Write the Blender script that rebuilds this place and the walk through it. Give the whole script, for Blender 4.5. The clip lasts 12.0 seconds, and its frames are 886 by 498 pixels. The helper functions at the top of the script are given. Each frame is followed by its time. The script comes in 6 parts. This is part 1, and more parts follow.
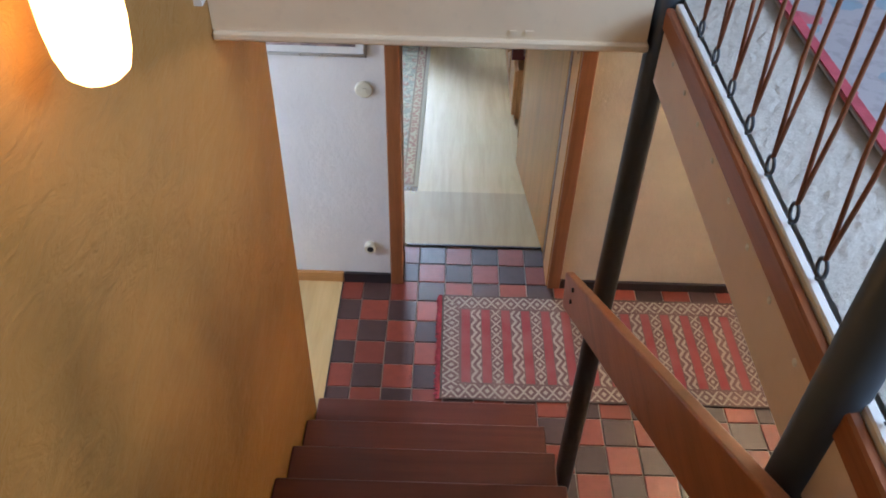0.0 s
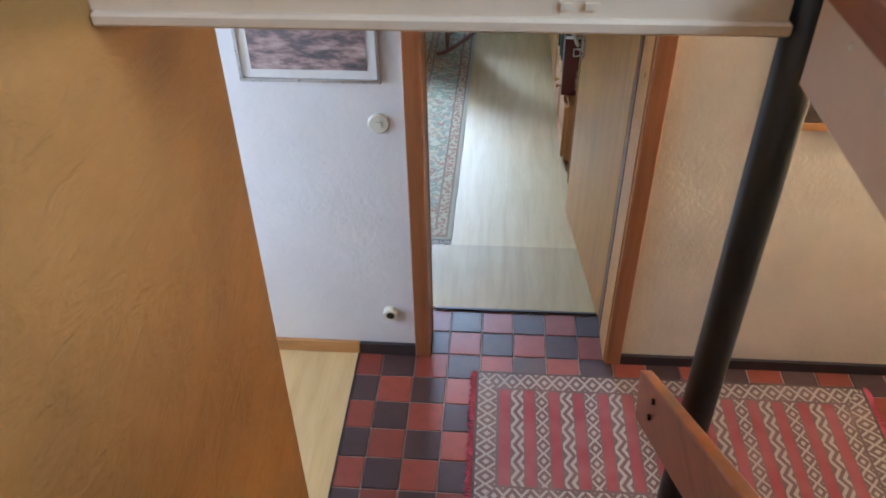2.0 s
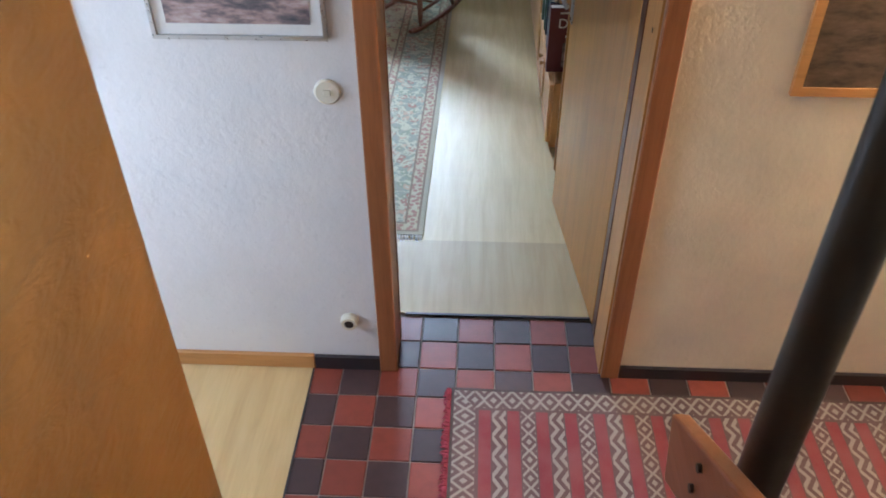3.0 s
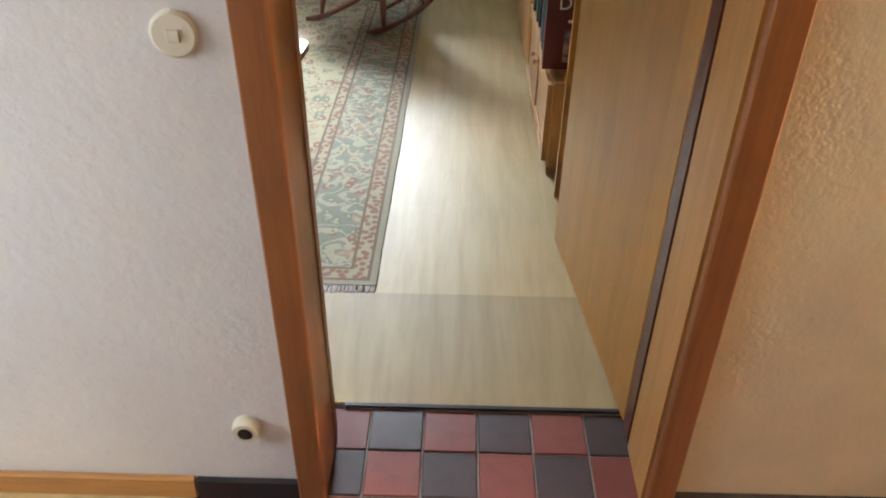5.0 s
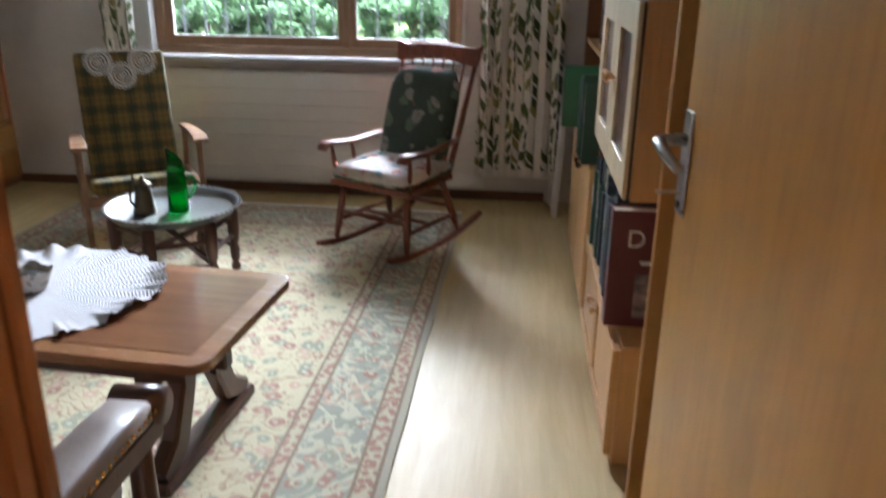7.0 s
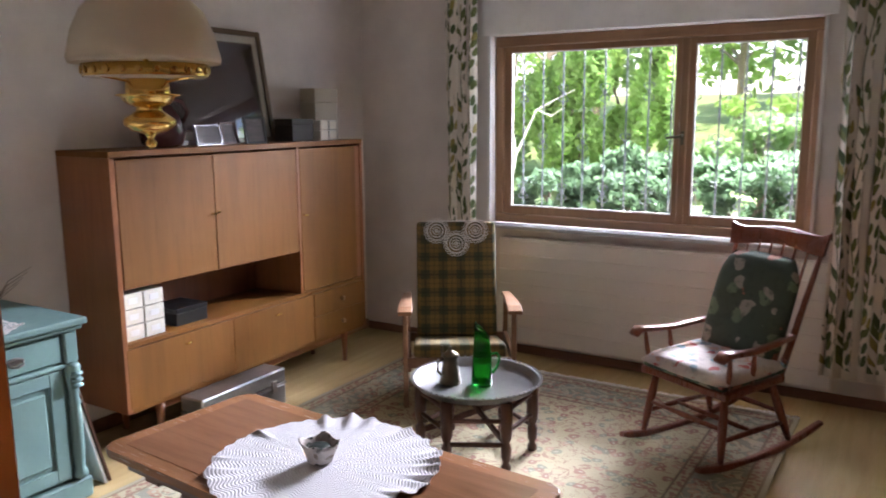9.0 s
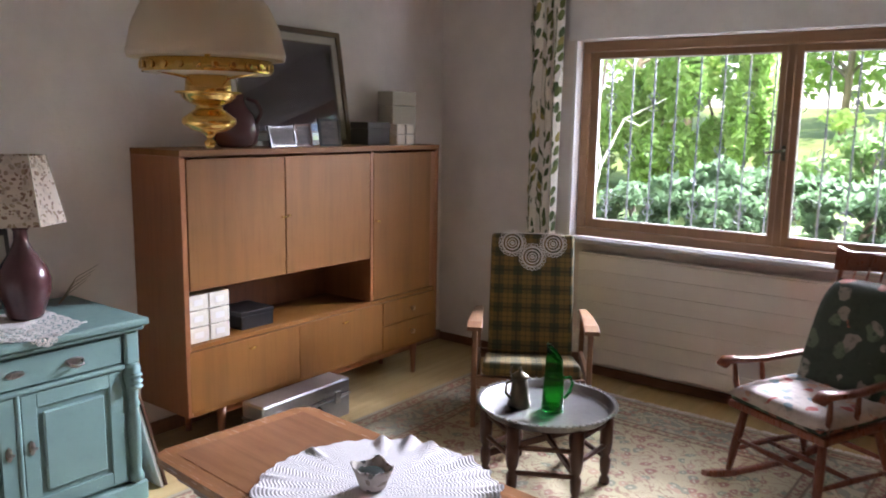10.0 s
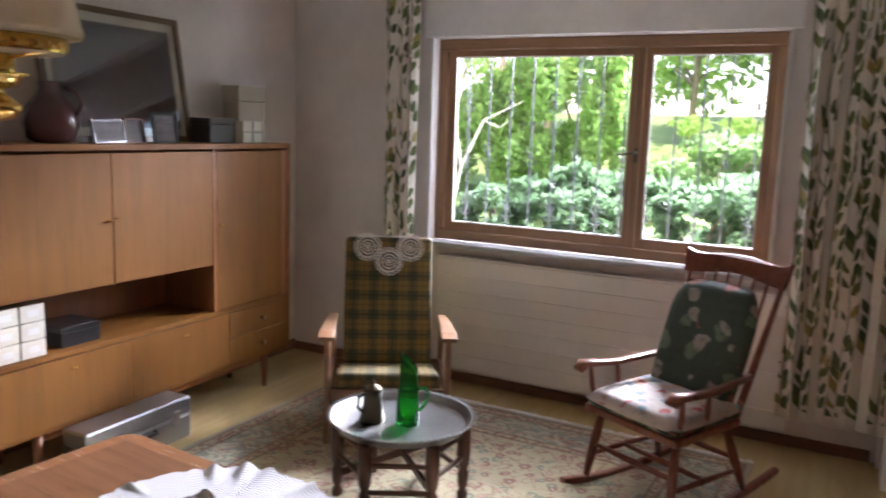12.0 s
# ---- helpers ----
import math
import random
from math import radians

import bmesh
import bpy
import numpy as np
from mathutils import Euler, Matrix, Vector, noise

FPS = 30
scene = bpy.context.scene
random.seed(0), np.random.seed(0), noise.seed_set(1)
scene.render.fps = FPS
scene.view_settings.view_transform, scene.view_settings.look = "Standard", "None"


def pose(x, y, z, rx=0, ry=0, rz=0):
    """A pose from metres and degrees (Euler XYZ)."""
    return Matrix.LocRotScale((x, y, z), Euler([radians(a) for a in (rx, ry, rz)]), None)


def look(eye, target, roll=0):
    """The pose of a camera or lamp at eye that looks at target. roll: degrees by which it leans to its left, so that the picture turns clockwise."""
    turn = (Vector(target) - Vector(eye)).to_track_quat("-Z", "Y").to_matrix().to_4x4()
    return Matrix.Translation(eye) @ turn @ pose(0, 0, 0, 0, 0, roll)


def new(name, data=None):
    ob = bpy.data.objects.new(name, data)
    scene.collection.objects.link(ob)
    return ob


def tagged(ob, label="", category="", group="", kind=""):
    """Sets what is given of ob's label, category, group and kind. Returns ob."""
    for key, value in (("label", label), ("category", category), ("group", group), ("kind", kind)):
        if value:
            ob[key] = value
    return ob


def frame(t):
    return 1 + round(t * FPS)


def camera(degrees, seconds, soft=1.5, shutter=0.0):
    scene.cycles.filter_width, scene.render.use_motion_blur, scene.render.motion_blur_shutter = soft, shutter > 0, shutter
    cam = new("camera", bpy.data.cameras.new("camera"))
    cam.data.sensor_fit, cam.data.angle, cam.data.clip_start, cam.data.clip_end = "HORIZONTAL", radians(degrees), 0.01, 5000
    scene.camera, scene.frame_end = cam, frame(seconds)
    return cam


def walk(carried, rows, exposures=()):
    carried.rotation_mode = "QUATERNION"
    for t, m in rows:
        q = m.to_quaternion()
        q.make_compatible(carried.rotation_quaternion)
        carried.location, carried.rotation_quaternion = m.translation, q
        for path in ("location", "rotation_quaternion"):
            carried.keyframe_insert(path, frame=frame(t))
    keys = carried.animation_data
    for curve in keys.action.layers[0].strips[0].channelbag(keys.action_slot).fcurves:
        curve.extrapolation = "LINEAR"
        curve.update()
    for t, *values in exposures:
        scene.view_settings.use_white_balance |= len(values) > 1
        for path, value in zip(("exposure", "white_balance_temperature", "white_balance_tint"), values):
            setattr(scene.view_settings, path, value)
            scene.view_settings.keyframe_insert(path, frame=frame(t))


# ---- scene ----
cam = camera(58.9, 12.0, soft=1.8, shutter=0.4)
PATH = [
    (0.0, look((0.805, 0.397, 3.097), (0.805, 1.891, 1.767), 1.7)),
    (0.5, look((0.823, 0.454, 3.084), (0.791, 1.975, 1.786), 1.3)),
    (1.0, look((0.8, 0.62, 2.961), (0.737, 2.18, 1.711), 0.9)),
    (1.5, look((0.818, 0.783, 2.825), (0.714, 2.344, 1.58), -0.3)),
    (2.0, look((0.86, 0.996, 2.688), (0.735, 2.56, 1.449), -0.9)),
    (2.5, look((0.852, 1.199, 2.523), (0.756, 2.764, 1.282), -0.4)),
    (3.0, look((0.88, 1.417, 2.353), (0.802, 2.979, 1.107), -0.3)),
    (5.0, look((0.895, 2.312, 1.707), (0.87, 3.939, 0.545), 0.8)),
    (5.5, look((0.92, 2.524, 1.581), (0.943, 4.161, 0.432), 1.2)),
    (6.0, look((0.936, 2.729, 1.464), (0.96, 4.442, 0.431), 0.6)),
    (6.5, look((0.938, 2.989, 1.513), (0.936, 4.766, 0.594), 1.3)),
    (7.0, look((0.963, 3.275, 1.434), (0.793, 5.144, 0.744), 0.8)),
    (7.5, look((1.036, 3.447, 1.493), (0.618, 5.337, 0.988), 0.3)),
    (9.5, look((1.088, 3.594, 1.573), (-0.039, 5.214, 1.249), 0.1)),
    (10.0, look((1.012, 3.717, 1.567), (-0.18, 5.291, 1.243), 1.0)),
    (10.5, look((0.866, 3.817, 1.581), (-0.368, 5.363, 1.286), 1.7)),
    (11.0, look((0.851, 3.874, 1.568), (-0.389, 5.416, 1.279), 1.9)),
    (11.5, look((0.853, 3.892, 1.559), (-0.242, 5.539, 1.26), 2.1)),
    (12.0, look((0.97, 3.932, 1.543), (0.056, 5.683, 1.235), 1.9)),
]
EXPOSURES = [(0.0, 1.7, 5350, 10), (2.5, 1.78, 5080, 9), (5.0, 1.8, 6300, 10), (6.5, 1.8, 5900, 12), (7.5, 1.93, 6250, 17), (9.3, 1.84, 6450, 27), (12.0, 1.9, 6500, 26)]
walk(cam, PATH, EXPOSURES)

# ---- light: sky and sun outside, added area lamps for the sky's light, the stair lamp ----
world = bpy.data.worlds.new("sky")
scene.world = world
world.use_nodes = True
wn = world.node_tree
sky = wn.nodes.new("ShaderNodeTexSky")
sky.sky_type, sky.sun_disc = "NISHITA", False
sky.sun_elevation, sky.sun_rotation = radians(48), radians(195)
wn.links.new(sky.outputs[0], wn.nodes["Background"].inputs[0])
wn.nodes["Background"].inputs[1].default_value = 0.15
sun = new("sun", bpy.data.lights.new("sun", "SUN"))
sun.data.energy, sun.data.angle, sun.data.color = 5.0, radians(0.5), (1, 0.95, 0.86)
sun.matrix_world = look((1.5, -6, 8), (0, 0, 0))


def area_lamp(name, eye, target, sx, sy, energy, color):
    lamp = new(name, bpy.data.lights.new(name, "AREA"))
    lamp.data.shape, lamp.data.size, lamp.data.size_y = "RECTANGLE", sx, sy
    lamp.data.energy, lamp.data.color = energy, color
    lamp.matrix_world = look(eye, target)
    return lamp


# unseen lamp out above the garden, added to send sky light through the window
area_lamp("window_sky_light", (0.0, 10.8, 2.72), (-0.3, 6.0, 1.2), 1.7, 0.6, 300, (0.8, 0.9, 1.0))
area_lamp("passage_window_light", (-1.52, 2.9, 1.5), (0.2, 3.1, 1.0), 0.9, 1.1, 7.5, (0.93, 0.96, 1.0))
area_lamp("upper_window_light", (3.2, 0.9, 3.75), (0.9, 0.6, 2.36), 1.6, 1.0, 25, (0.8, 0.9, 1.0))

# ---- helpers ----


def part(name, bm, material, parent=None, label="", smooth=False):
    me = bpy.data.meshes.new(name)
    bmesh.ops.recalc_face_normals(bm, faces=bm.faces)
    bm.to_mesh(me)
    bm.free()
    if smooth:
        me.polygons.foreach_set("use_smooth", [True] * len(me.polygons))
    for m in material if isinstance(material, (list, tuple)) else [material]:
        me.materials.append(m)
    ob = new(name, me)
    if parent:
        ob.parent = parent
    if label:
        ob["label"] = label
    return ob


def thing(name, label, category, m=None, group="", kind=""):
    ob = new(name)
    if m is not None:
        ob.matrix_world = m
    return tagged(ob, label, category, group, kind)


def box(bm, x0, x1, y0, y1, z0, z1, bevel=0.0, m=None, seg=1):
    mat = Matrix.Translation(((x0 + x1) / 2, (y0 + y1) / 2, (z0 + z1) / 2)) @ Matrix.Diagonal((x1 - x0, y1 - y0, z1 - z0, 1))
    r = bmesh.ops.create_cube(bm, size=1, matrix=mat)
    vs = r["verts"]
    if bevel:
        es = list({e for v in vs for e in v.link_edges})
        rb = bmesh.ops.bevel(bm, geom=es, offset=bevel, segments=seg, affect="EDGES", profile=0.5)
        vs = list({v for f in rb["faces"] for v in f.verts} | {v for v in vs if v.is_valid})
    if m is not None:
        bmesh.ops.transform(bm, matrix=m, verts=vs)
    return vs


def bx(*a, **k):
    bm = bmesh.new()
    box(bm, *a, **k)
    return bm


def tube(bm, pts, radii, seg=10, closed=False):
    """A round bar along points."""
    pts = [Vector(p) for p in pts]
    if isinstance(radii, (int, float)):
        radii = [radii] * len(pts)
    rings, up = [], None
    for i, p in enumerate(pts):
        a, b = pts[max(i - 1, 0)], pts[min(i + 1, len(pts) - 1)]
        if closed:
            a, b = pts[i - 1], pts[(i + 1) % len(pts)]
        d = (b - a).normalized()
        ref = Vector((0, 0, 1)) if abs(d.z) < 0.9 else Vector((1, 0, 0))
        s = d.cross(up if up is not None and abs(d.dot(up)) < 0.95 else ref).normalized()
        u = s.cross(d)
        up = u
        rings.append([bm.verts.new(p + radii[i] * (math.cos(k * math.tau / seg) * s + math.sin(k * math.tau / seg) * u)) for k in range(seg)])
    n = len(rings)
    for i in range(n if closed else n - 1):
        q, r = rings[i], rings[(i + 1) % n]
        for k in range(seg):
            bm.faces.new((q[k], q[(k + 1) % seg], r[(k + 1) % seg], r[k]))
    if not closed:
        bm.faces.new(rings[0])
        bm.faces.new(rings[-1])


def tb(pts, radii, seg=10, closed=False):
    bm = bmesh.new()
    tube(bm, pts, radii, seg, closed)
    return bm


def lathe(profile, seg=32, c=(0, 0, 0), cap=True, sides=None):
    """A turned body from (radius, height) rows."""
    bm = bmesh.new()
    seg = sides or seg
    rings = [[bm.verts.new((c[0] + r * math.cos(k * math.tau / seg), c[1] + r * math.sin(k * math.tau / seg), c[2] + z)) for k in range(seg)] for r, z in profile]
    for q, r in zip(rings, rings[1:]):
        for k in range(seg):
            bm.faces.new((q[k], q[(k + 1) % seg], r[(k + 1) % seg], r[k]))
    if cap:
        bm.faces.new(rings[0])
        bm.faces.new(rings[-1])
    return bm


def ribbon(bm, pts, side, w, h):
    """A flat bar along points: w across along side, h the other way."""
    pts = [Vector(p) for p in pts]
    side = Vector(side).normalized()
    rings = []
    for i, p in enumerate(pts):
        d = (pts[min(i + 1, len(pts) - 1)] - pts[max(i - 1, 0)]).normalized()
        u = side.cross(d).normalized()
        ww = w[i] if isinstance(w, list) else w
        hh = h[i] if isinstance(h, list) else h
        b = min(ww, hh) * 0.18
        prof = [(-ww / 2 + b, -hh / 2), (ww / 2 - b, -hh / 2), (ww / 2, -hh / 2 + b), (ww / 2, hh / 2 - b), (ww / 2 - b, hh / 2), (-ww / 2 + b, hh / 2), (-ww / 2, hh / 2 - b), (-ww / 2, -hh / 2 + b)]
        rings.append([bm.verts.new(p + side * a + u * c) for a, c in prof])
    for q, r in zip(rings, rings[1:]):
        for k in range(8):
            bm.faces.new((q[k], q[(k + 1) % 8], r[(k + 1) % 8], r[k]))
    bm.faces.new(rings[0])
    bm.faces.new(rings[-1])


def rb(pts, side, w, h):
    bm = bmesh.new()
    ribbon(bm, pts, side, w, h)
    return bm


def prism(pts, axis, a, b, bevel=0.0):
    """An outline of (u, v) pushed from a to b along an axis; u, v are the other two axes in order."""
    bm = bmesh.new()

    def at(u, v, w):
        return {"x": (w, u, v), "y": (u, w, v), "z": (u, v, w)}[axis]

    lo = [bm.verts.new(at(u, v, a)) for u, v in pts]
    hi = [bm.verts.new(at(u, v, b)) for u, v in pts]
    n = len(pts)
    bm.faces.new(lo)
    bm.faces.new(hi)
    for i in range(n):
        bm.faces.new((lo[i], lo[(i + 1) % n], hi[(i + 1) % n], hi[i]))
    if bevel:
        bmesh.ops.bevel(bm, geom=list(bm.edges), offset=bevel, segments=2, affect="EDGES", profile=0.5)
    return bm


def pillow(w, d, h, e=0.35, n=14, sag=0.0):
    """A stuffed cushion, centred, w by d and h thick."""
    bm = bmesh.new()
    top, bot = {}, {}
    for i in range(n + 1):
        for j in range(n + 1):
            u, v = 2 * i / n - 1, 2 * j / n - 1
            k = (max(0.0, 1 - u ** 6) * max(0.0, 1 - v ** 6)) ** e
            x, y = w / 2 * u * (1 - 0.04 * v * v), d / 2 * v * (1 - 0.04 * u * u)
            z = h / 2 * k - sag * (1 - u * u) * (1 - v * v)
            top[i, j] = bm.verts.new((x, y, z))
            edge = i in (0, n) or j in (0, n)
            bot[i, j] = top[i, j] if edge else bm.verts.new((x, y, -h / 2 * k))
    for i in range(n):
        for j in range(n):
            bm.faces.new((top[i, j], top[i + 1, j], top[i + 1, j + 1], top[i, j + 1]))
            bm.faces.new((bot[i, j], bot[i, j + 1], bot[i + 1, j + 1], bot[i + 1, j]))
    return bm


# ---- materials ----


class Graph:
    """Short hand for shader nodes."""

    def __init__(self, name):
        self.mat = bpy.data.materials.new(name)
        self.mat.use_nodes = True
        self.n, self.l = self.mat.node_tree.nodes, self.mat.node_tree.links
        self.bsdf = self.n["Principled BSDF"]

    def add(self, kind, ins=(), operation=None, voronoi_dimensions=None, data_type=None, blend_type=None):
        node = self.n.new(kind)
        if operation:
            node.operation = operation
        if voronoi_dimensions:
            node.voronoi_dimensions = voronoi_dimensions
        if data_type:
            node.data_type = data_type
        if blend_type:
            node.blend_type = blend_type
        for k, v in dict(ins).items():
            self.put(node.inputs[k], v)
        return node

    def put(self, socket, v):
        if isinstance(v, bpy.types.NodeSocket):
            self.l.new(v, socket)
        else:
            socket.default_value = (*v, 1) if isinstance(v, tuple) and len(v) == 3 and socket.type == "RGBA" else v

    def co(self, which="Object"):
        return self.add("ShaderNodeTexCoord").outputs[which]

    def xyz(self, v):
        return self.add("ShaderNodeSeparateXYZ", {0: v}).outputs

    def vec(self, x, y, z=0.0):
        return self.add("ShaderNodeCombineXYZ", {0: x, 1: y, 2: z}).outputs[0]

    def m(self, op, a, b=0.0, c=0.0):
        return self.add("ShaderNodeMath", {0: a, 1: b, 2: c}, operation=op).outputs[0]

    def noise(self, v, scale, detail=3.0, rough=0.55, distort=0.0):
        return self.add("ShaderNodeTexNoise", {"Vector": v, "Scale": scale, "Detail": detail, "Roughness": rough, "Distortion": distort}).outputs["Fac"]

    def ramp(self, fac, *stops):
        r = self.add("ShaderNodeValToRGB", {0: fac})
        e = r.color_ramp.elements
        while len(e) < len(stops):
            e.new(0.5)
        for k, (p, c) in zip(e, stops):
            k.position, k.color = p, (*c, 1) if len(c) == 3 else c
        return r.outputs[0]

    def step(self, v, a, b):
        return self.add("ShaderNodeMapRange", {0: v, 1: a, 2: b, 3: 0.0, 4: 1.0}).outputs[0]

    def mix(self, fac, a, b, how="MIX"):
        x = self.add("ShaderNodeMix", data_type="RGBA", blend_type=how)
        self.put(x.inputs[0], fac), self.put(x.inputs[6], a), self.put(x.inputs[7], b)
        return x.outputs[2]

    def scale(self, v, s):
        return self.add("ShaderNodeMapping", {"Vector": v, "Scale": s}).outputs[0]

    def bump(self, height, strength, dist=0.01):
        self.put(self.bsdf.inputs["Normal"], self.add("ShaderNodeBump", {"Height": height, "Strength": strength, "Distance": dist}).outputs[0])

    def done(self, color, rough=0.6, metal=0.0, spec=None):
        self.put(self.bsdf.inputs["Base Color"], color)
        self.put(self.bsdf.inputs["Roughness"], rough)
        self.put(self.bsdf.inputs["Metallic"], metal)
        if spec is not None:
            self.put(self.bsdf.inputs["Specular IOR Level"], spec)
        return self.mat


def tone(c, k):
    return tuple(min(1.0, x * k) for x in c)


def plaster(name, c, bump=0.25, scale=60, vary=0.12, patch=3.0, rough=0.85):
    g = Graph(name)
    v = g.co()
    big, fine = g.noise(v, patch, 4), g.noise(v, scale, 5, 0.6)
    col = g.mix(g.step(big, 0.3, 0.7), tone(c, 1 - vary), tone(c, 1 + vary * 0.4))
    col = g.mix(g.step(fine, 0.62, 0.8), col, tone(c, 0.86))
    g.bump(g.m("ADD", fine, g.m("MULTIPLY", g.noise(v, scale * 0.3, 3), 0.8)), bump, 0.012)
    return g.done(col, rough)


def wood(name, c, axis="z", grain=1.0, rough=0.45, contrast=0.35, bump=0.08, spec=0.5):
    """Grain runs along the axis."""
    g = Graph(name)
    rnd = g.add("ShaderNodeObjectInfo").outputs["Random"]
    v = g.add("ShaderNodeVectorMath", {0: g.co(), 1: g.vec(g.m("MULTIPLY", rnd, 7.0), g.m("MULTIPLY", rnd, 3.0), 0.0)}, operation="ADD").outputs[0]
    s = {"x": (0.9, 14, 14), "y": (14, 0.9, 14), "z": (14, 14, 0.9)}[axis]
    long = g.noise(g.scale(v, s), 1.6 * grain, 5, 0.6, 0.6)
    fine = g.noise(g.scale(v, tuple(q * 5 for q in s)), 2.2 * grain, 3, 0.6)
    blot = g.noise(v, 2.0, 3)
    col = g.ramp(long, (0.25, tone(c, 1 - contrast)), (0.5, c), (0.75, tone(c, 1 + contrast * 0.5)))
    col = g.mix(g.m("MULTIPLY", g.step(fine, 0.5, 0.75), 0.35), col, tone(c, 0.55))
    col = g.mix(g.m("MULTIPLY", g.step(blot, 0.35, 0.7), 0.18), col, tone(c, 1.35))
    g.bump(g.m("ADD", long, g.m("MULTIPLY", fine, 0.5)), bump, 0.004)
    return g.done(col, g.m("ADD", g.m("MULTIPLY", fine, 0.15), rough - 0.07), 0.0, spec)


def paint(name, c, rough=0.5, metal=0.0, scale=30, vary=0.1, bump=0.05):
    g = Graph(name)
    v = g.co()
    n1, n2 = g.noise(v, scale, 4), g.noise(v, scale * 0.12, 3)
    col = g.mix(g.step(n2, 0.3, 0.7), tone(c, 1 - vary), tone(c, 1 + vary * 0.5))
    col = g.mix(g.m("MULTIPLY", g.step(n1, 0.55, 0.8), 0.4), col, tone(c, 1 - 2 * vary))
    g.bump(n1, bump, 0.004)
    return g.done(col, g.m("ADD", g.m("MULTIPLY", n1, 0.2), rough - 0.1), metal)


WHITE_WALL = plaster("white_plaster", (0.78, 0.77, 0.76), 0.22, 45, 0.06)
CREAM_WALL = plaster("cream_plaster", (0.78, 0.69, 0.53), 0.25, 60)
ROOM_WALL = plaster("room_plaster", (0.78, 0.72, 0.67), 0.15, 70)


def trowelled(name, c):
    """Sponged lime plaster with trowel strokes and a slight sheen."""
    g = Graph(name)
    v = g.co()
    warp = g.noise(v, 2.5, 3)
    stroke = g.noise(g.scale(v, (1.0, 2.0, 5.0)), 3.0, 6, 0.65, 1.5)
    cloud, fine = g.noise(v, 1.6, 5, 0.6, 0.8), g.noise(v, 28, 4, 0.6)
    col = g.ramp(cloud, (0.3, tone(c, 0.72)), (0.5, c), (0.72, tone(c, 1.22)))
    col = g.mix(g.m("MULTIPLY", g.step(stroke, 0.52, 0.72), 0.3), col, tone(c, 1.35))
    col = g.mix(g.m("MULTIPLY", g.step(warp, 0.55, 0.75), 0.3), col, tone(c, 0.7))
    g.bump(g.m("ADD", g.m("MULTIPLY", stroke, 1.4), g.m("MULTIPLY", fine, 0.3)), 0.5, 0.012)
    return g.done(col, g.m("ADD", 0.34, g.m("MULTIPLY", stroke, 0.3)))


OCHRE_WALL = trowelled("ochre_plaster", (0.315, 0.16, 0.036))
CEILING = plaster("ceiling_paint", (0.8, 0.79, 0.76), 0.1, 50)
CREAM_PAINT = paint("cream_gloss_paint", (0.8, 0.68, 0.5), 0.4)
PINK_PAINT = paint("pale_pink_paint", (0.78, 0.64, 0.55), 0.55)
WHITE_PAINT = paint("white_paint", (0.8, 0.79, 0.76), 0.4)
RADIATOR_WHITE = paint("radiator_enamel", (0.78, 0.76, 0.71), 0.4, vary=0.04)
CASING = wood("door_casing_wood", (0.3, 0.12, 0.045), "z", 1.0, 0.35)
DOOR_WOOD = wood("door_veneer", (0.58, 0.29, 0.062), "z", 0.7, 0.34, 0.2, 0.04, 0.5)
JAMB_WOOD = wood("jamb_veneer", (0.45, 0.22, 0.065), "z", 0.8, 0.4, 0.25, 0.08, 0.3)
STAIR_WOOD = wood("stair_tread_wood", (0.1, 0.024, 0.012), "x", 0.8, 0.35)
RAIL_WOOD = wood("handrail_wood", (0.36, 0.13, 0.045), "y", 0.8, 0.3)
TRIM_WOOD = wood("trim_wood", (0.32, 0.11, 0.04), "y", 0.9, 0.4)
PINE = wood("pine", (0.5, 0.25, 0.08), "x", 1.0, 0.45)
CAB_WOOD = wood("cherry_veneer", (0.18, 0.07, 0.0115), "z", 0.5, 0.55, 0.22, 0.03, 0.25)
CAB_WOOD_H = wood("cherry_veneer_lengthwise", (0.18, 0.07, 0.0115), "y", 0.5, 0.55, 0.22, 0.03, 0.25)
CAB_DARK = wood("cherry_side_veneer", (0.25, 0.09, 0.03), "z", 0.6, 0.4, 0.25, 0.03)
SHELF_WOOD = wood("light_shelf_wood", (0.6, 0.33, 0.13), "z", 0.7, 0.4, 0.2)
WINDOW_WOOD = wood("window_frame_wood", (0.29, 0.16, 0.08), "x", 0.8, 0.4)
WINDOW_WOOD_V = wood("window_frame_wood_upright", (0.29, 0.16, 0.08), "z", 0.8, 0.4)
DARK_WOOD = wood("dark_stained_wood", (0.085, 0.035, 0.02), "z", 1.0, 0.3)
TABLE_WOOD = wood("coffee_table_wood", (0.2, 0.085, 0.04), "x", 0.7, 0.16)
TABLE_EDGE = wood("coffee_table_edge_wood", (0.26, 0.115, 0.05), "x", 0.7, 0.25)
ROCKER_WOOD = wood("rocker_wood", (0.2, 0.06, 0.03), "z", 1.0, 0.28)
ARM_WOOD = wood("armchair_wood", (0.24, 0.125, 0.065), "y", 1.0, 0.35)
BASE_WOOD = wood("baseboard_wood", (0.17, 0.075, 0.035), "x", 1.0, 0.4)
IRON = paint("dark_grey_painted_steel", (0.04, 0.05, 0.066), 0.42, 0.0, 50)
GRILLE_IRON = paint("grey_grille_iron", (0.2, 0.23, 0.26), 0.6)
STEEL = paint("brushed_steel", (0.55, 0.54, 0.52), 0.3, 1.0, 80, 0.06)
ALU = paint("aluminium", (0.45, 0.46, 0.47), 0.35, 1.0, 60, 0.08)
BRASS = paint("polished_brass", (0.82, 0.54, 0.16), 0.16, 1.0, 40, 0.08)
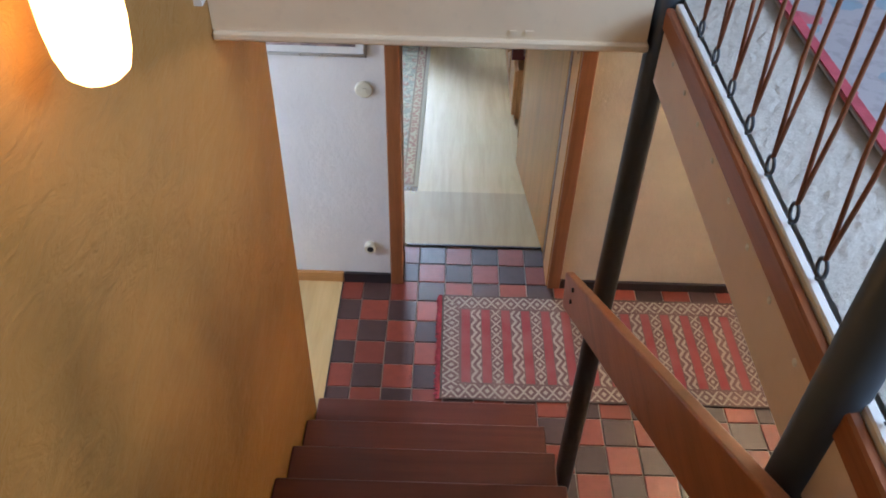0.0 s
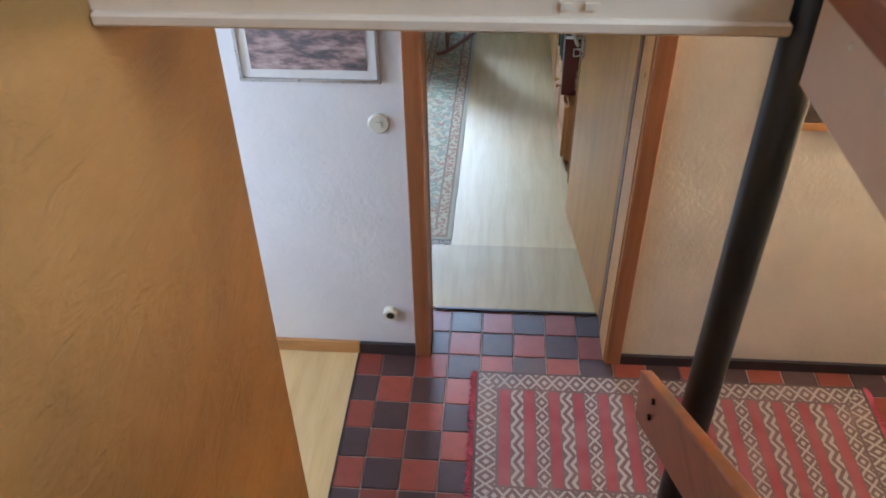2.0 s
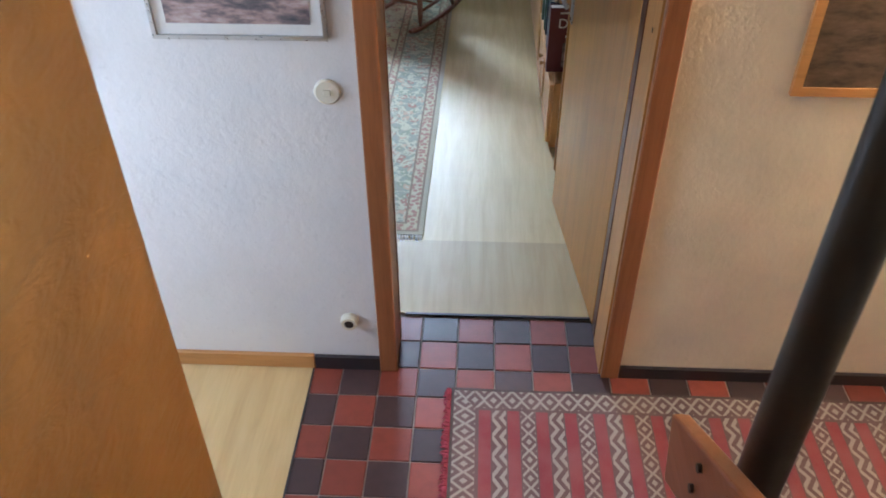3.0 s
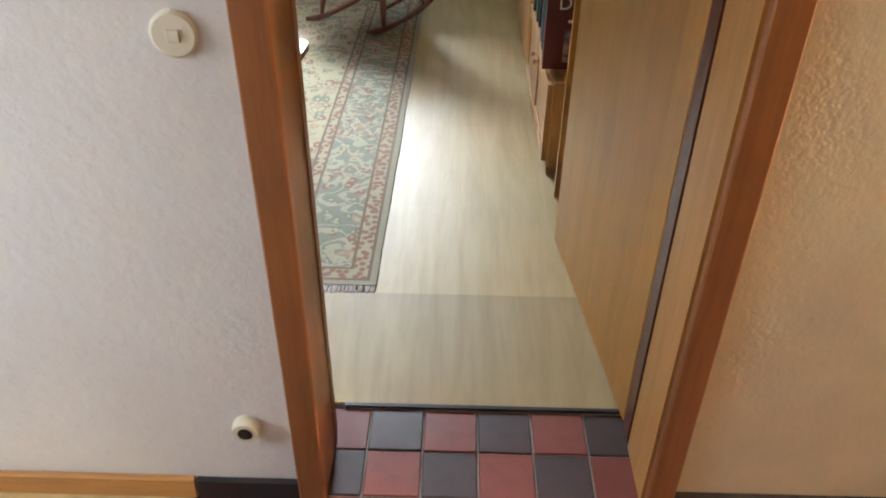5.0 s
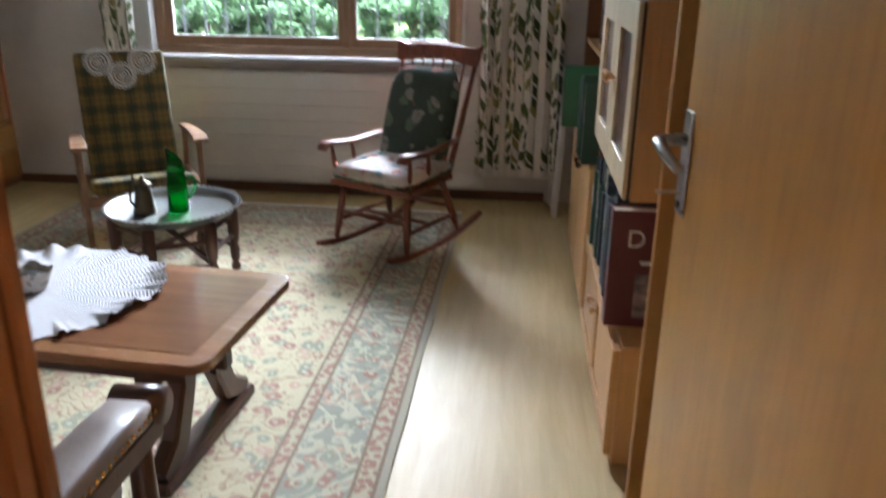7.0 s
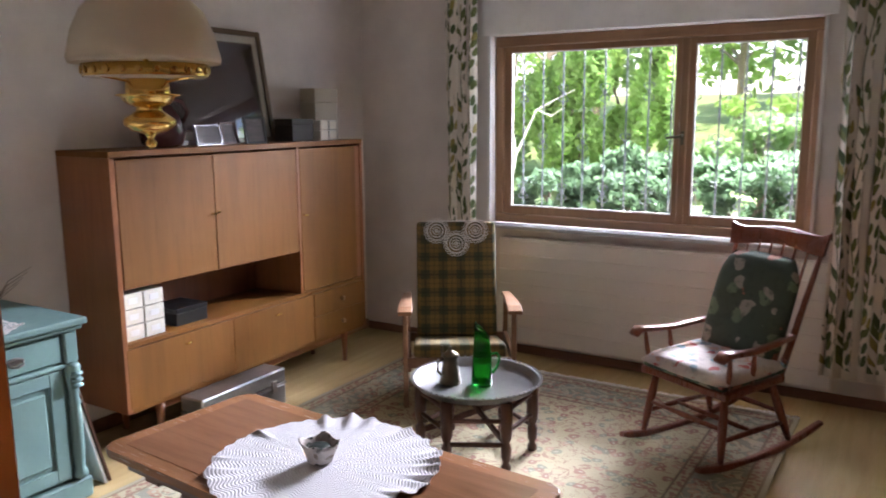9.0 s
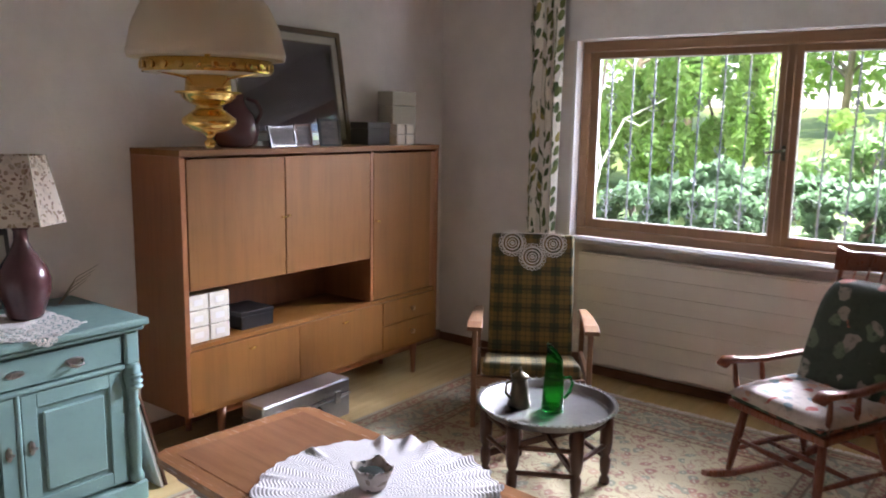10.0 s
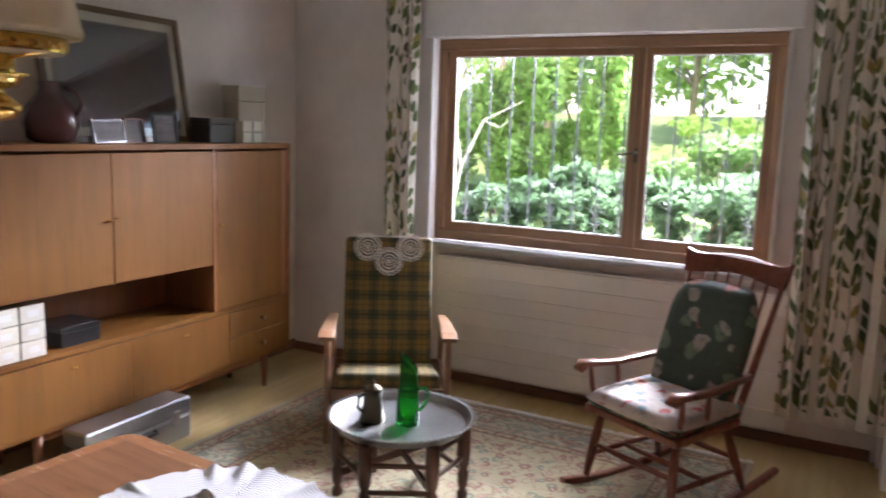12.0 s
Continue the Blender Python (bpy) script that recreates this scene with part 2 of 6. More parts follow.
PEWTER = paint("pewter", (0.14, 0.12, 0.08), 0.35, 1.0, 40, 0.15, 0.15)
TRAY_METAL = paint("tinned_copper", (0.36, 0.36, 0.36), 0.36, 1.0, 40, 0.12, 0.1)
SILVER = paint("cast_silver", (0.32, 0.31, 0.3), 0.3, 1.0, 90, 0.15, 0.3)
BLACK_TRIM = paint("black_skirting_tile", (0.035, 0.03, 0.032), 0.35)
TEAL = paint("teal_paint", (0.16, 0.28, 0.265), 0.5, vary=0.12)
GLAZE = paint("brown_glaze", (0.075, 0.028, 0.03), 0.18, vary=0.3)
PLASTIC = paint("ivory_plastic", (0.72, 0.68, 0.55), 0.35, vary=0.03)
ROPE = paint("red_brown_rope", (0.26, 0.1, 0.05), 0.8, scale=200, vary=0.25, bump=0.6)
LEATHER = paint("grey_brown_leather", (0.27, 0.21, 0.185), 0.4, scale=120, vary=0.15, bump=0.2)
BLACK = paint("black_lacquer", (0.015, 0.014, 0.014), 0.35)
GREYBOX = paint("grey_card", (0.4, 0.36, 0.28), 0.7)
IVORYBOX = paint("ivory_card", (0.72, 0.68, 0.58), 0.7)
EARTH = paint("soil", (0.08, 0.055, 0.035), 0.95, scale=20, vary=0.3, bump=0.5)
BARK = paint("bark", (0.24, 0.2, 0.15), 0.9, scale=40, vary=0.3, bump=0.8)
GROUT = paint("grout", (0.3, 0.26, 0.23), 0.9)


def tile_mat(name, c):
    g = Graph(name)
    rnd = g.add("ShaderNodeObjectInfo").outputs["Random"]
    v = g.co()
    n = g.noise(v, 22, 4)
    col = g.mix(rnd, tone(c, 0.78), tone(c, 1.2))
    col = g.mix(g.m("MULTIPLY", g.step(n, 0.45, 0.75), 0.4), col, tone(c, 0.6))
    g.bump(g.noise(v, 120, 3), 0.1, 0.002)
    return g.done(col, g.m("ADD", 0.3, g.m("MULTIPLY", n, 0.25)))


TILE_RED, TILE_DARK = tile_mat("red_quarry_tile", (0.22, 0.048, 0.03)), tile_mat("dark_quarry_tile", (0.055, 0.03, 0.03))


def laminate(name, k=1.0):
    g = Graph(name)
    v = g.co()
    long = g.noise(g.scale(v, (9, 0.8, 1)), 2.2, 5, 0.6, 0.5)
    fine = g.noise(g.scale(v, (60, 3, 1)), 2.0, 3)
    strip = g.add("ShaderNodeTexWhiteNoise", {"Vector": g.vec(g.m("FLOOR", g.m("MULTIPLY", g.xyz(v)[0], 11.0)), g.m("FLOOR", g.m("MULTIPLY", g.xyz(v)[1], 1.4)))}).outputs[0]
    col = g.ramp(long, (0.25, tone((0.46, 0.33, 0.145), k)), (0.55, tone((0.55, 0.41, 0.195), k)), (0.8, tone((0.6, 0.46, 0.24), k)))
    col = g.mix(g.m("MULTIPLY", strip, 0.14), col, (0.36, 0.25, 0.12))
    col = g.mix(g.m("MULTIPLY", g.step(fine, 0.55, 0.8), 0.25), col, (0.36, 0.24, 0.11))
    g.bump(fine, 0.04, 0.002)
    return g.done(col, g.m("ADD", 0.44, g.m("MULTIPLY", fine, 0.14)), 0.0, 0.28)


LAMINATE = laminate("pale_laminate")
LAMINATE_WORN = laminate("worn_laminate", 0.78)


def kilim_mat(x0, x1, y0, y1):
    g = Graph("kilim_weave")
    x, y, _ = g.xyz(g.co())
    p = 0.108

    def diamonds(u, v, pu, pv):
        a = g.m("ABSOLUTE", g.m("SUBTRACT", g.m("FRACT", g.m("DIVIDE", u, pu)), 0.5))
        b = g.m("ABSOLUTE", g.m("SUBTRACT", g.m("FRACT", g.m("DIVIDE", v, pv)), 0.5))
        d = g.m("ADD", a, b)
        ring = g.m("FRACT", g.m("MULTIPLY", d, 2.3))
        return g.m("GREATER_THAN", ring, 0.42)

    fx = g.m("FRACT", g.m("DIVIDE", g.m("SUBTRACT", x, x0), p))
    band = g.m("GREATER_THAN", fx, 0.42)
    inner = diamonds(g.m("DIVIDE", g.m("SUBTRACT", fx, 0.42), 0.58), y, 1.0, 0.078)
    odd = g.m("MODULO", g.m("FLOOR", g.m("DIVIDE", g.m("SUBTRACT", x, x0), p)), 2.0)
    slant = g.m("MULTIPLY", g.m("ABSOLUTE", g.m("SUBTRACT", g.m("FRACT", g.m("DIVIDE", y, 0.088)), 0.5)), 1.7)
    zigzag = g.m("GREATER_THAN", g.m("FRACT", g.m("ADD", g.m("MULTIPLY", fx, 3.1), slant)), 0.48)
    inner = g.m("ADD", g.m("MULTIPLY", inner, g.m("SUBTRACT", 1.0, odd)), g.m("MULTIPLY", zigzag, odd))
    light, dark, red = (0.33, 0.3, 0.265), (0.11, 0.065, 0.065), (0.24, 0.03, 0.045)
    stripe = g.mix(inner, light, dark)
    edge = g.m("LESS_THAN", g.m("ABSOLUTE", g.m("SUBTRACT", g.m("ABSOLUTE", g.m("SUBTRACT", fx, 0.71)), 0.27)), 0.025)
    field = g.mix(band, red, stripe)
    field = g.mix(edge, field, dark)
    bd = g.m("MINIMUM", g.m("MINIMUM", g.m("SUBTRACT", x, x0), g.m("SUBTRACT", x1, x)), g.m("MINIMUM", g.m("SUBTRACT", y, y0), g.m("SUBTRACT", y1, y)))
    ex = g.m("MINIMUM", g.m("SUBTRACT", x, x0), g.m("SUBTRACT", x1, x))
    ey = g.m("MINIMUM", g.m("SUBTRACT", y, y0), g.m("SUBTRACT", y1, y))
    side = g.m("LESS_THAN", ex, ey)
    along = g.m("ADD", g.m("MULTIPLY", side, y), g.m("MULTIPLY", g.m("SUBTRACT", 1.0, side), x))
    border = g.mix(diamonds(along, g.m("SUBTRACT", bd, 0.012), 0.072, 0.088), light, dark)
    col = g.mix(g.m("LESS_THAN", bd, 0.1), field, border)
    col = g.mix(g.m("LESS_THAN", g.m("ABSOLUTE", g.m("SUBTRACT", bd, 0.1)), 0.006), col, dark)
    col = g.mix(g.m("LESS_THAN", bd, 0.012), col, (0.05, 0.035, 0.035))
    weave = g.noise(g.scale(g.co(), (1, 3, 1)), 220, 2)
    col = g.mix(g.m("MULTIPLY", g.step(weave, 0.4, 0.7), 0.3), col, (0.2, 0.14, 0.12))
    col = g.mix(g.m("MULTIPLY", g.step(g.noise(g.co(), 5), 0.4, 0.7), 0.2), col, (0.34, 0.24, 0.21))
    g.bump(weave, 0.5, 0.004)
    return g.done(col, 0.95)


def rug_mat(w, h):
    """Wool carpet: cream field with red and green flowers, blue-grey border; centred, w by h."""
    g = Graph("persian_rug_pile")
    v = g.co()
    x, y, _ = g.xyz(v)
    warp = g.add("ShaderNodeTexNoise", {"Vector": v, "Scale": 5.0, "Detail": 2.0}).outputs["Color"]
    wv = g.add("ShaderNodeVectorMath", {0: v, 1: g.add("ShaderNodeVectorMath", {0: warp, "Scale": 0.12}, operation="SCALE").outputs[0]}, operation="ADD").outputs[0]
    cell = g.add("ShaderNodeTexVoronoi", {"Vector": wv, "Scale": 19.0}, voronoi_dimensions="2D")
    d, rc = cell.outputs["Distance"], g.xyz(cell.outputs["Color"])
    vine = g.m("ABSOLUTE", g.m("SUBTRACT", g.noise(v, 9, 2, 0.5, 1.4), 0.5))
    petal = g.m("GREATER_THAN", g.m("ADD", 0.34, g.m("MULTIPLY", g.noise(v, 34, 2), 0.22)), d)
    cream, green, redc, brown = (0.54, 0.47, 0.29), (0.25, 0.27, 0.19), (0.34, 0.16, 0.12), (0.22, 0.15, 0.1)
    fcol = g.mix(g.m("GREATER_THAN", rc[0], 0.55), redc, green)
    fcol = g.mix(g.m("GREATER_THAN", rc[1], 0.75), fcol, (0.5, 0.32, 0.22))
    use = g.m("MULTIPLY", petal, g.m("GREATER_THAN", rc[2], 0.55))
    field = g.mix(g.m("LESS_THAN", vine, 0.018), cream, (0.34, 0.2, 0.14))
    field = g.mix(use, field, fcol)
    field = g.mix(g.m("MULTIPLY", use, g.m("LESS_THAN", d, 0.14)), field, (0.55, 0.5, 0.36))
    dense = g.m("MULTIPLY", petal, g.m("GREATER_THAN", rc[2], 0.2))
    border = g.mix(dense, (0.28, 0.29, 0.23), fcol)
    border = g.mix(g.m("MULTIPLY", dense, g.m("LESS_THAN", d, 0.16)), border, (0.5, 0.46, 0.34))
    border = g.mix(g.m("LESS_THAN", vine, 0.045), border, (0.52, 0.47, 0.33))
    guard = g.mix(g.m("GREATER_THAN", g.add("ShaderNodeTexVoronoi", {"Vector": v, "Scale": 34.0}, voronoi_dimensions="2D").outputs[0], 0.4), redc, (0.5, 0.43, 0.28))
    bd = g.m("MINIMUM", g.m("SUBTRACT", w / 2, g.m("ABSOLUTE", x)), g.m("SUBTRACT", h / 2, g.m("ABSOLUTE", y)))
    col = g.mix(g.m("LESS_THAN", bd, 0.36), field, guard)
    col = g.mix(g.m("LESS_THAN", bd, 0.31), col, border)
    col = g.mix(g.m("LESS_THAN", bd, 0.095), col, guard)
    for b0 in (0.36, 0.31, 0.095, 0.03):
        col = g.mix(g.m("LESS_THAN", g.m("ABSOLUTE", g.m("SUBTRACT", bd, b0)), 0.006), col, brown)
    col = g.mix(g.m("LESS_THAN", bd, 0.024), col, (0.42, 0.37, 0.27))
    col = g.mix(0.14, col, (0.34, 0.31, 0.23))
    pile = g.noise(v, 260, 2)
    col = g.mix(g.m("MULTIPLY", g.step(pile, 0.4, 0.75), 0.3), col, (0.2, 0.16, 0.1))
    g.bump(pile, 0.4, 0.004)
    return g.done(col, 0.95)


def plaid_mat():
    g = Graph("green_yellow_plaid")
    x, y, z = g.xyz(g.co())

    def lines(u, p, a, b):
        f = g.m("FRACT", g.m("DIVIDE", u, p))
        return g.m("MULTIPLY", g.m("GREATER_THAN", f, a), g.m("LESS_THAN", f, b))

    up = g.m("SUBTRACT", z, y)
    yellow, green, dark = (0.25, 0.155, 0.045), (0.06, 0.065, 0.03), (0.035, 0.035, 0.02)
    a, b = lines(x, 0.105, 0.0, 0.5), lines(up, 0.105, 0.0, 0.5)
    col = g.mix(g.m("MULTIPLY", g.m("ADD", a, b), 0.5), yellow, green)
    col = g.mix(g.m("MULTIPLY", lines(x, 0.105, 0.2, 0.3), 0.6), col, dark)
    col = g.mix(g.m("MULTIPLY", lines(up, 0.105, 0.2, 0.3), 0.6), col, dark)
    col = g.mix(g.m("MULTIPLY", lines(x, 0.105, 0.72, 0.78), 0.5), col, green)
    col = g.mix(g.m("MULTIPLY", lines(up, 0.105, 0.72, 0.78), 0.5), col, green)
    w = g.noise(g.co(), 300, 2)
    col = g.mix(g.m("MULTIPLY", g.step(w, 0.4, 0.7), 0.35), col, (0.09, 0.07, 0.03))
    g.bump(w, 0.5, 0.003)
    return g.done(col, 0.95)


def floral_mat(name, ground, scale=9.0, tones=((0.3, 0.08, 0.07), (0.5, 0.3, 0.2), (0.16, 0.2, 0.1)), fill=0.45):
    g = Graph(name)
    v = g.co()
    warp = g.add("ShaderNodeTexNoise", {"Vector": v, "Scale": 9.0}).outputs["Color"]
    wv = g.add("ShaderNodeVectorMath", {0: v, 1: g.add("ShaderNodeVectorMath", {0: warp, "Scale": 0.08}, operation="SCALE").outputs[0]}, operation="ADD").outputs[0]
    c = g.add("ShaderNodeTexVoronoi", {"Vector": wv, "Scale": scale})
    r = g.xyz(c.outputs["Color"])
    col = g.mix(g.m("GREATER_THAN", r[0], 0.4), tones[0], tones[1])
    col = g.mix(g.m("GREATER_THAN", r[1], 0.6), col, tones[2])
    d = g.m("ADD", c.outputs["Distance"], g.m("MULTIPLY", g.noise(v, 40, 2), 0.25))
    out = g.mix(g.m("MULTIPLY", g.m("LESS_THAN", d, 0.56), g.m("GREATER_THAN", r[2], 1 - fill - 0.2)), ground, col)
    out = g.mix(g.m("LESS_THAN", d, 0.2), out, tone(ground, 1.25))
    out = g.mix(g.m("MULTIPLY", g.step(g.noise(v, 26), 0.52, 0.62), 0.55), out, tone(ground, 0.7))
    g.bump(g.noise(v, 260, 2), 0.35, 0.003)
    return g.done(out, 0.9)


PLAID = plaid_mat()
SEAT_FLORAL = floral_mat("pale_floral_cotton", (0.52, 0.45, 0.41), 17.0, ((0.42, 0.1, 0.09), (0.2, 0.28, 0.3), (0.5, 0.3, 0.22)), 0.5)
BACK_FLORAL = floral_mat("dark_floral_cotton", (0.055, 0.075, 0.055), 11.0, ((0.3, 0.12, 0.085), (0.32, 0.29, 0.24), (0.14, 0.19, 0.12)), 0.75)
SHADE_FLORAL = floral_mat("printed_lampshade_cloth", (0.66, 0.57, 0.48), 60.0, ((0.28, 0.18, 0.12), (0.35, 0.27, 0.18), (0.25, 0.16, 0.12)), 0.6)


def curtain_mat():
    """White cloth with green stems, leaves and buds; uv in metres."""
    g = Graph("leaf_print_curtain_cloth")
    u, v, _ = g.xyz(g.co("UV"))
    wav = g.m("ADD", u, g.m("MULTIPLY", g.m("SINE", g.m("MULTIPLY", v, 9.0)), 0.012))
    fx = g.m("SUBTRACT", g.m("FRACT", g.m("DIVIDE", wav, 0.115)), 0.5)
    stem = g.m("LESS_THAN", g.m("ABSOLUTE", fx), 0.022)
    near = g.m("LESS_THAN", g.m("ABSOLUTE", fx), 0.44)
    cx = g.m("ADD", g.m("MULTIPLY", u, 22.0), g.m("MULTIPLY", g.m("ABSOLUTE", fx), 2.0))
    vo = g.add("ShaderNodeTexVoronoi", {"Vector": g.vec(cx, g.m("SUBTRACT", g.m("MULTIPLY", v, 15.0), g.m("MULTIPLY", g.m("ABSOLUTE", fx), 2.4))), "Scale": 1.0, "Randomness": 0.75}, voronoi_dimensions="2D")
    leaf = g.m("MULTIPLY", g.m("LESS_THAN", g.m("ADD", vo.outputs["Distance"], g.m("MULTIPLY", g.noise(g.vec(u, v), 60, 2), 0.2)), 0.53), near)
    rr = g.xyz(vo.outputs["Color"])
    leaf = g.m("MULTIPLY", leaf, g.m("GREATER_THAN", rr[0], 0.2))
    clump = g.m("MULTIPLY", g.m("LESS_THAN", g.m("FRACT", g.m("DIVIDE", g.m("ADD", wav, 0.03), 0.3)), 0.85), g.m("GREATER_THAN", v, 0.05))
    leaf, stem = g.m("MULTIPLY", leaf, clump), g.m("MULTIPLY", stem, clump)
    lc = g.mix(rr[1], (0.05, 0.085, 0.03), (0.13, 0.15, 0.04))
    lc = g.mix(g.m("GREATER_THAN", rr[2], 0.86), lc, (0.3, 0.25, 0.07))
    col = g.mix(g.noise(g.co(), 30), (0.72, 0.67, 0.58), (0.8, 0.76, 0.68))
    col = g.mix(stem, col, (0.1, 0.12, 0.04))
    col = g.mix(leaf, col, lc)
    g.bump(g.noise(g.co(), 350, 2), 0.2, 0.002)
    g.put(g.bsdf.inputs["Transmission Weight"], 0.0)
    return g.done(col, 0.9)


CURTAIN = curtain_mat()


def shag_mat():
    g = Graph("grey_shag_carpet")
    v = g.co()
    n = g.m("ADD", g.m("MULTIPLY", g.noise(v, 170, 4, 0.7, 1.0), 0.65), g.m("MULTIPLY", g.noise(v, 30, 3), 0.35))
    g.bump(n, 0.7, 0.012)
    return g.done(g.ramp(n, (0.25, (0.38, 0.35, 0.31)), (0.5, (0.56, 0.53, 0.48)), (0.75, (0.68, 0.65, 0.6))), 1.0)


SHAG = shag_mat()
PINK_RUG = floral_mat("worn_pink_wool", (0.32, 0.3, 0.32), 9.0, ((0.4, 0.1, 0.13), (0.35, 0.28, 0.3), (0.2, 0.26, 0.32)), 0.5)
PINK_EDGE = paint("crimson_wool", (0.42, 0.07, 0.1), 0.95, scale=120, vary=0.3, bump=0.5)


def lace_mat(name, c):
    g = Graph(name)
    v = g.co()
    x, y, _ = g.xyz(v)
    r = g.m("SQRT", g.m("ADD", g.m("MULTIPLY", x, x), g.m("MULTIPLY", y, y)))
    a = g.m("ARCTAN2", y, x)
    ring = g.m("SINE", g.m("ADD", g.m("MULTIPLY", r, 520.0), g.m("MULTIPLY", g.m("SINE", g.m("MULTIPLY", a, 22.0)), 5.0)))
    k = g.m("ADD", g.m("MULTIPLY", ring, 0.5), 0.5)
    col = g.mix(k, tone(c, 0.76), c)
    g.bump(g.m("ADD", k, g.m("MULTIPLY", g.noise(v, 200, 2), 0.6)), 0.6, 0.003)
    return g.done(col, 0.95)


LACE = lace_mat("crochet_cotton", (0.72, 0.7, 0.71))
LACE_PLAIN = paint("lace_cotton", (0.8, 0.78, 0.75), 0.95, scale=200, vary=0.15, bump=0.5)


def glass_mat(name, color, rough=0.0, ior=1.45):
    g = Graph(name)
    g.put(g.bsdf.inputs["Transmission Weight"], 1.0)
    g.put(g.bsdf.inputs["IOR"], ior)
    return g.done(color, rough)


CLEAR_GLASS = glass_mat("window_glass", (0.98, 0.99, 0.98), 0.0, 1.2)
GREEN_GLASS = glass_mat("green_glass", (0.02, 0.62, 0.12), 0.02, 1.3)


def lamp_glow(name, c, strength):
    g = Graph(name)
    v = g.co()
    g.put(g.bsdf.inputs["Emission Color"], g.mix(g.noise(v, 14), c, tone(c, 0.85)))
    g.put(g.bsdf.inputs["Emission Strength"], strength)
    return g.done((0.85, 0.75, 0.6), 0.4)


GLOW = lamp_glow("lit_opal_glass", (1.0, 0.5, 0.13), 3.0)
GLOW_HALL = lamp_glow("lit_opal_glass_bright", (1.0, 0.7, 0.4), 78.0)


def opal_mat():
    g = Graph("cream_opal_glass")
    n = g.noise(g.co(), 6)
    tr = g.add("ShaderNodeBsdfTranslucent", {0: (0.9, 0.8, 0.63, 1)})
    mx = g.add("ShaderNodeMixShader", {0: 0.45, 1: g.bsdf.outputs[0], 2: tr.outputs[0]})
    g.l.new(mx.outputs[0], g.n["Material Output"].inputs[0])
    return g.done(g.mix(n, (0.82, 0.74, 0.6), (0.86, 0.79, 0.66)), 0.22)


OPAL = opal_mat()


def leaf_mat(name, a, b):
    g = Graph(name)
    isl = g.add("ShaderNodeNewGeometry").outputs["Random Per Island"]
    tr = g.add("ShaderNodeBsdfTranslucent", {0: tone(b, 1.6)})
    out = g.n["Material Output"]
    mx = g.add("ShaderNodeMixShader", {0: 0.55, 1: g.bsdf.outputs[0], 2: tr.outputs[0]})
    g.l.new(mx.outputs[0], out.inputs[0])
    return g.done(g.mix(isl, a, b), 0.5)


LEAF = leaf_mat("leaf_green", (0.11, 0.19, 0.07), (0.2, 0.3, 0.12))
# darker copy of LEAF: the near bushes' shade is put into the colour
LEAF_SHADE = leaf_mat("leaf_green_shaded", (0.06, 0.115, 0.06), (0.11, 0.18, 0.09))
LEAF_LIGHT = leaf_mat("leaf_lime", (0.17, 0.31, 0.08), (0.3, 0.43, 0.14))
GRASS = paint("grass", (0.18, 0.26, 0.08), 0.9, scale=16, vary=0.3, bump=0.8)
DARK_PICTURE = paint("dark_print", (0.05, 0.035, 0.04), 0.08, scale=5, vary=0.5, bump=0.0)


def print_mat(name, *stops, rough=0.12):
    g = Graph(name)
    v = g.co()
    x, y, z = g.xyz(v)
    n = g.noise(g.scale(v, (3, 3, 9)), 3.0, 6, 0.7)
    return g.done(g.ramp(n, *stops), rough)


LANDSCAPE = print_mat("landscape_print", (0.3, (0.08, 0.09, 0.1)), (0.45, (0.2, 0.16, 0.17)), (0.55, (0.42, 0.3, 0.28)), (0.7, (0.6, 0.52, 0.5)))
PHOTO = print_mat("small_photo", (0.3, (0.05, 0.045, 0.04)), (0.55, (0.1, 0.08, 0.07)), (0.75, (0.22, 0.19, 0.17)), rough=0.7)
BROWN_PRINT = print_mat("brown_print", (0.3, (0.06, 0.045, 0.035)), (0.6, (0.14, 0.1, 0.07)), (0.8, (0.2, 0.15, 0.1)))

# ---- structure ----


def structure(name, bm, material, label="", category=""):
    return tagged(part(name, bm, material), label, category, kind="structure")


def boxes(*rows):
    bm = bmesh.new()
    for r in rows:
        box(bm, *r)
    return bm


# wall between hall and room, with the doorway from x 0.56 to 1.40
WY0, WY1 = 3.59, 3.778
structure("wall_hall_white", bx(-1.6, 0.535, WY0, WY1, 0, 2.4), [WHITE_WALL], "white rough-plastered wall beside the doorway", "wall")
structure("wall_hall_cream", boxes((1.44, 3.5, WY0, WY1, 0, 2.4), (0.535, 1.44, WY0, WY1, 2.04, 2.4)), CREAM_WALL, "cream plastered wall with a doorway", "wall")
structure("wall_room_near", boxes((-2.45, 0.53, 3.7785, 3.79, 0, 2.4), (1.445, 1.72, 3.7785, 3.79, 0, 2.4), (0.53, 1.445, 3.7785, 3.79, 2.05, 2.4)), ROOM_WALL, "pale wall of the room beside the door", "wall")
# room shell
structure("wall_west", bx(-2.47, -2.35, 3.7785, 8.45, 0, 2.4), ROOM_WALL, "plain pale room wall behind the cabinets", "wall")
structure("wall_east", bx(1.62, 1.74, 3.7905, 8.45, 0, 2.4), ROOM_WALL, "plain pale room wall behind the bookcase", "wall")
WX0, WX1, WZ0, WZ1 = -1.305, 0.62, 0.862, 2.055
structure("wall_north", boxes((-2.349, WX0, 8.12, 8.4, 0, 2.4), (WX1, 1.619, 8.12, 8.4, 0, 2.4), (WX0, WX1, 8.12, 8.4, 0, WZ0 - 0.02), (WX0, WX1, 8.12, 8.4, WZ1, 2.4)), ROOM_WALL, "pale room wall with the garden window", "wall")
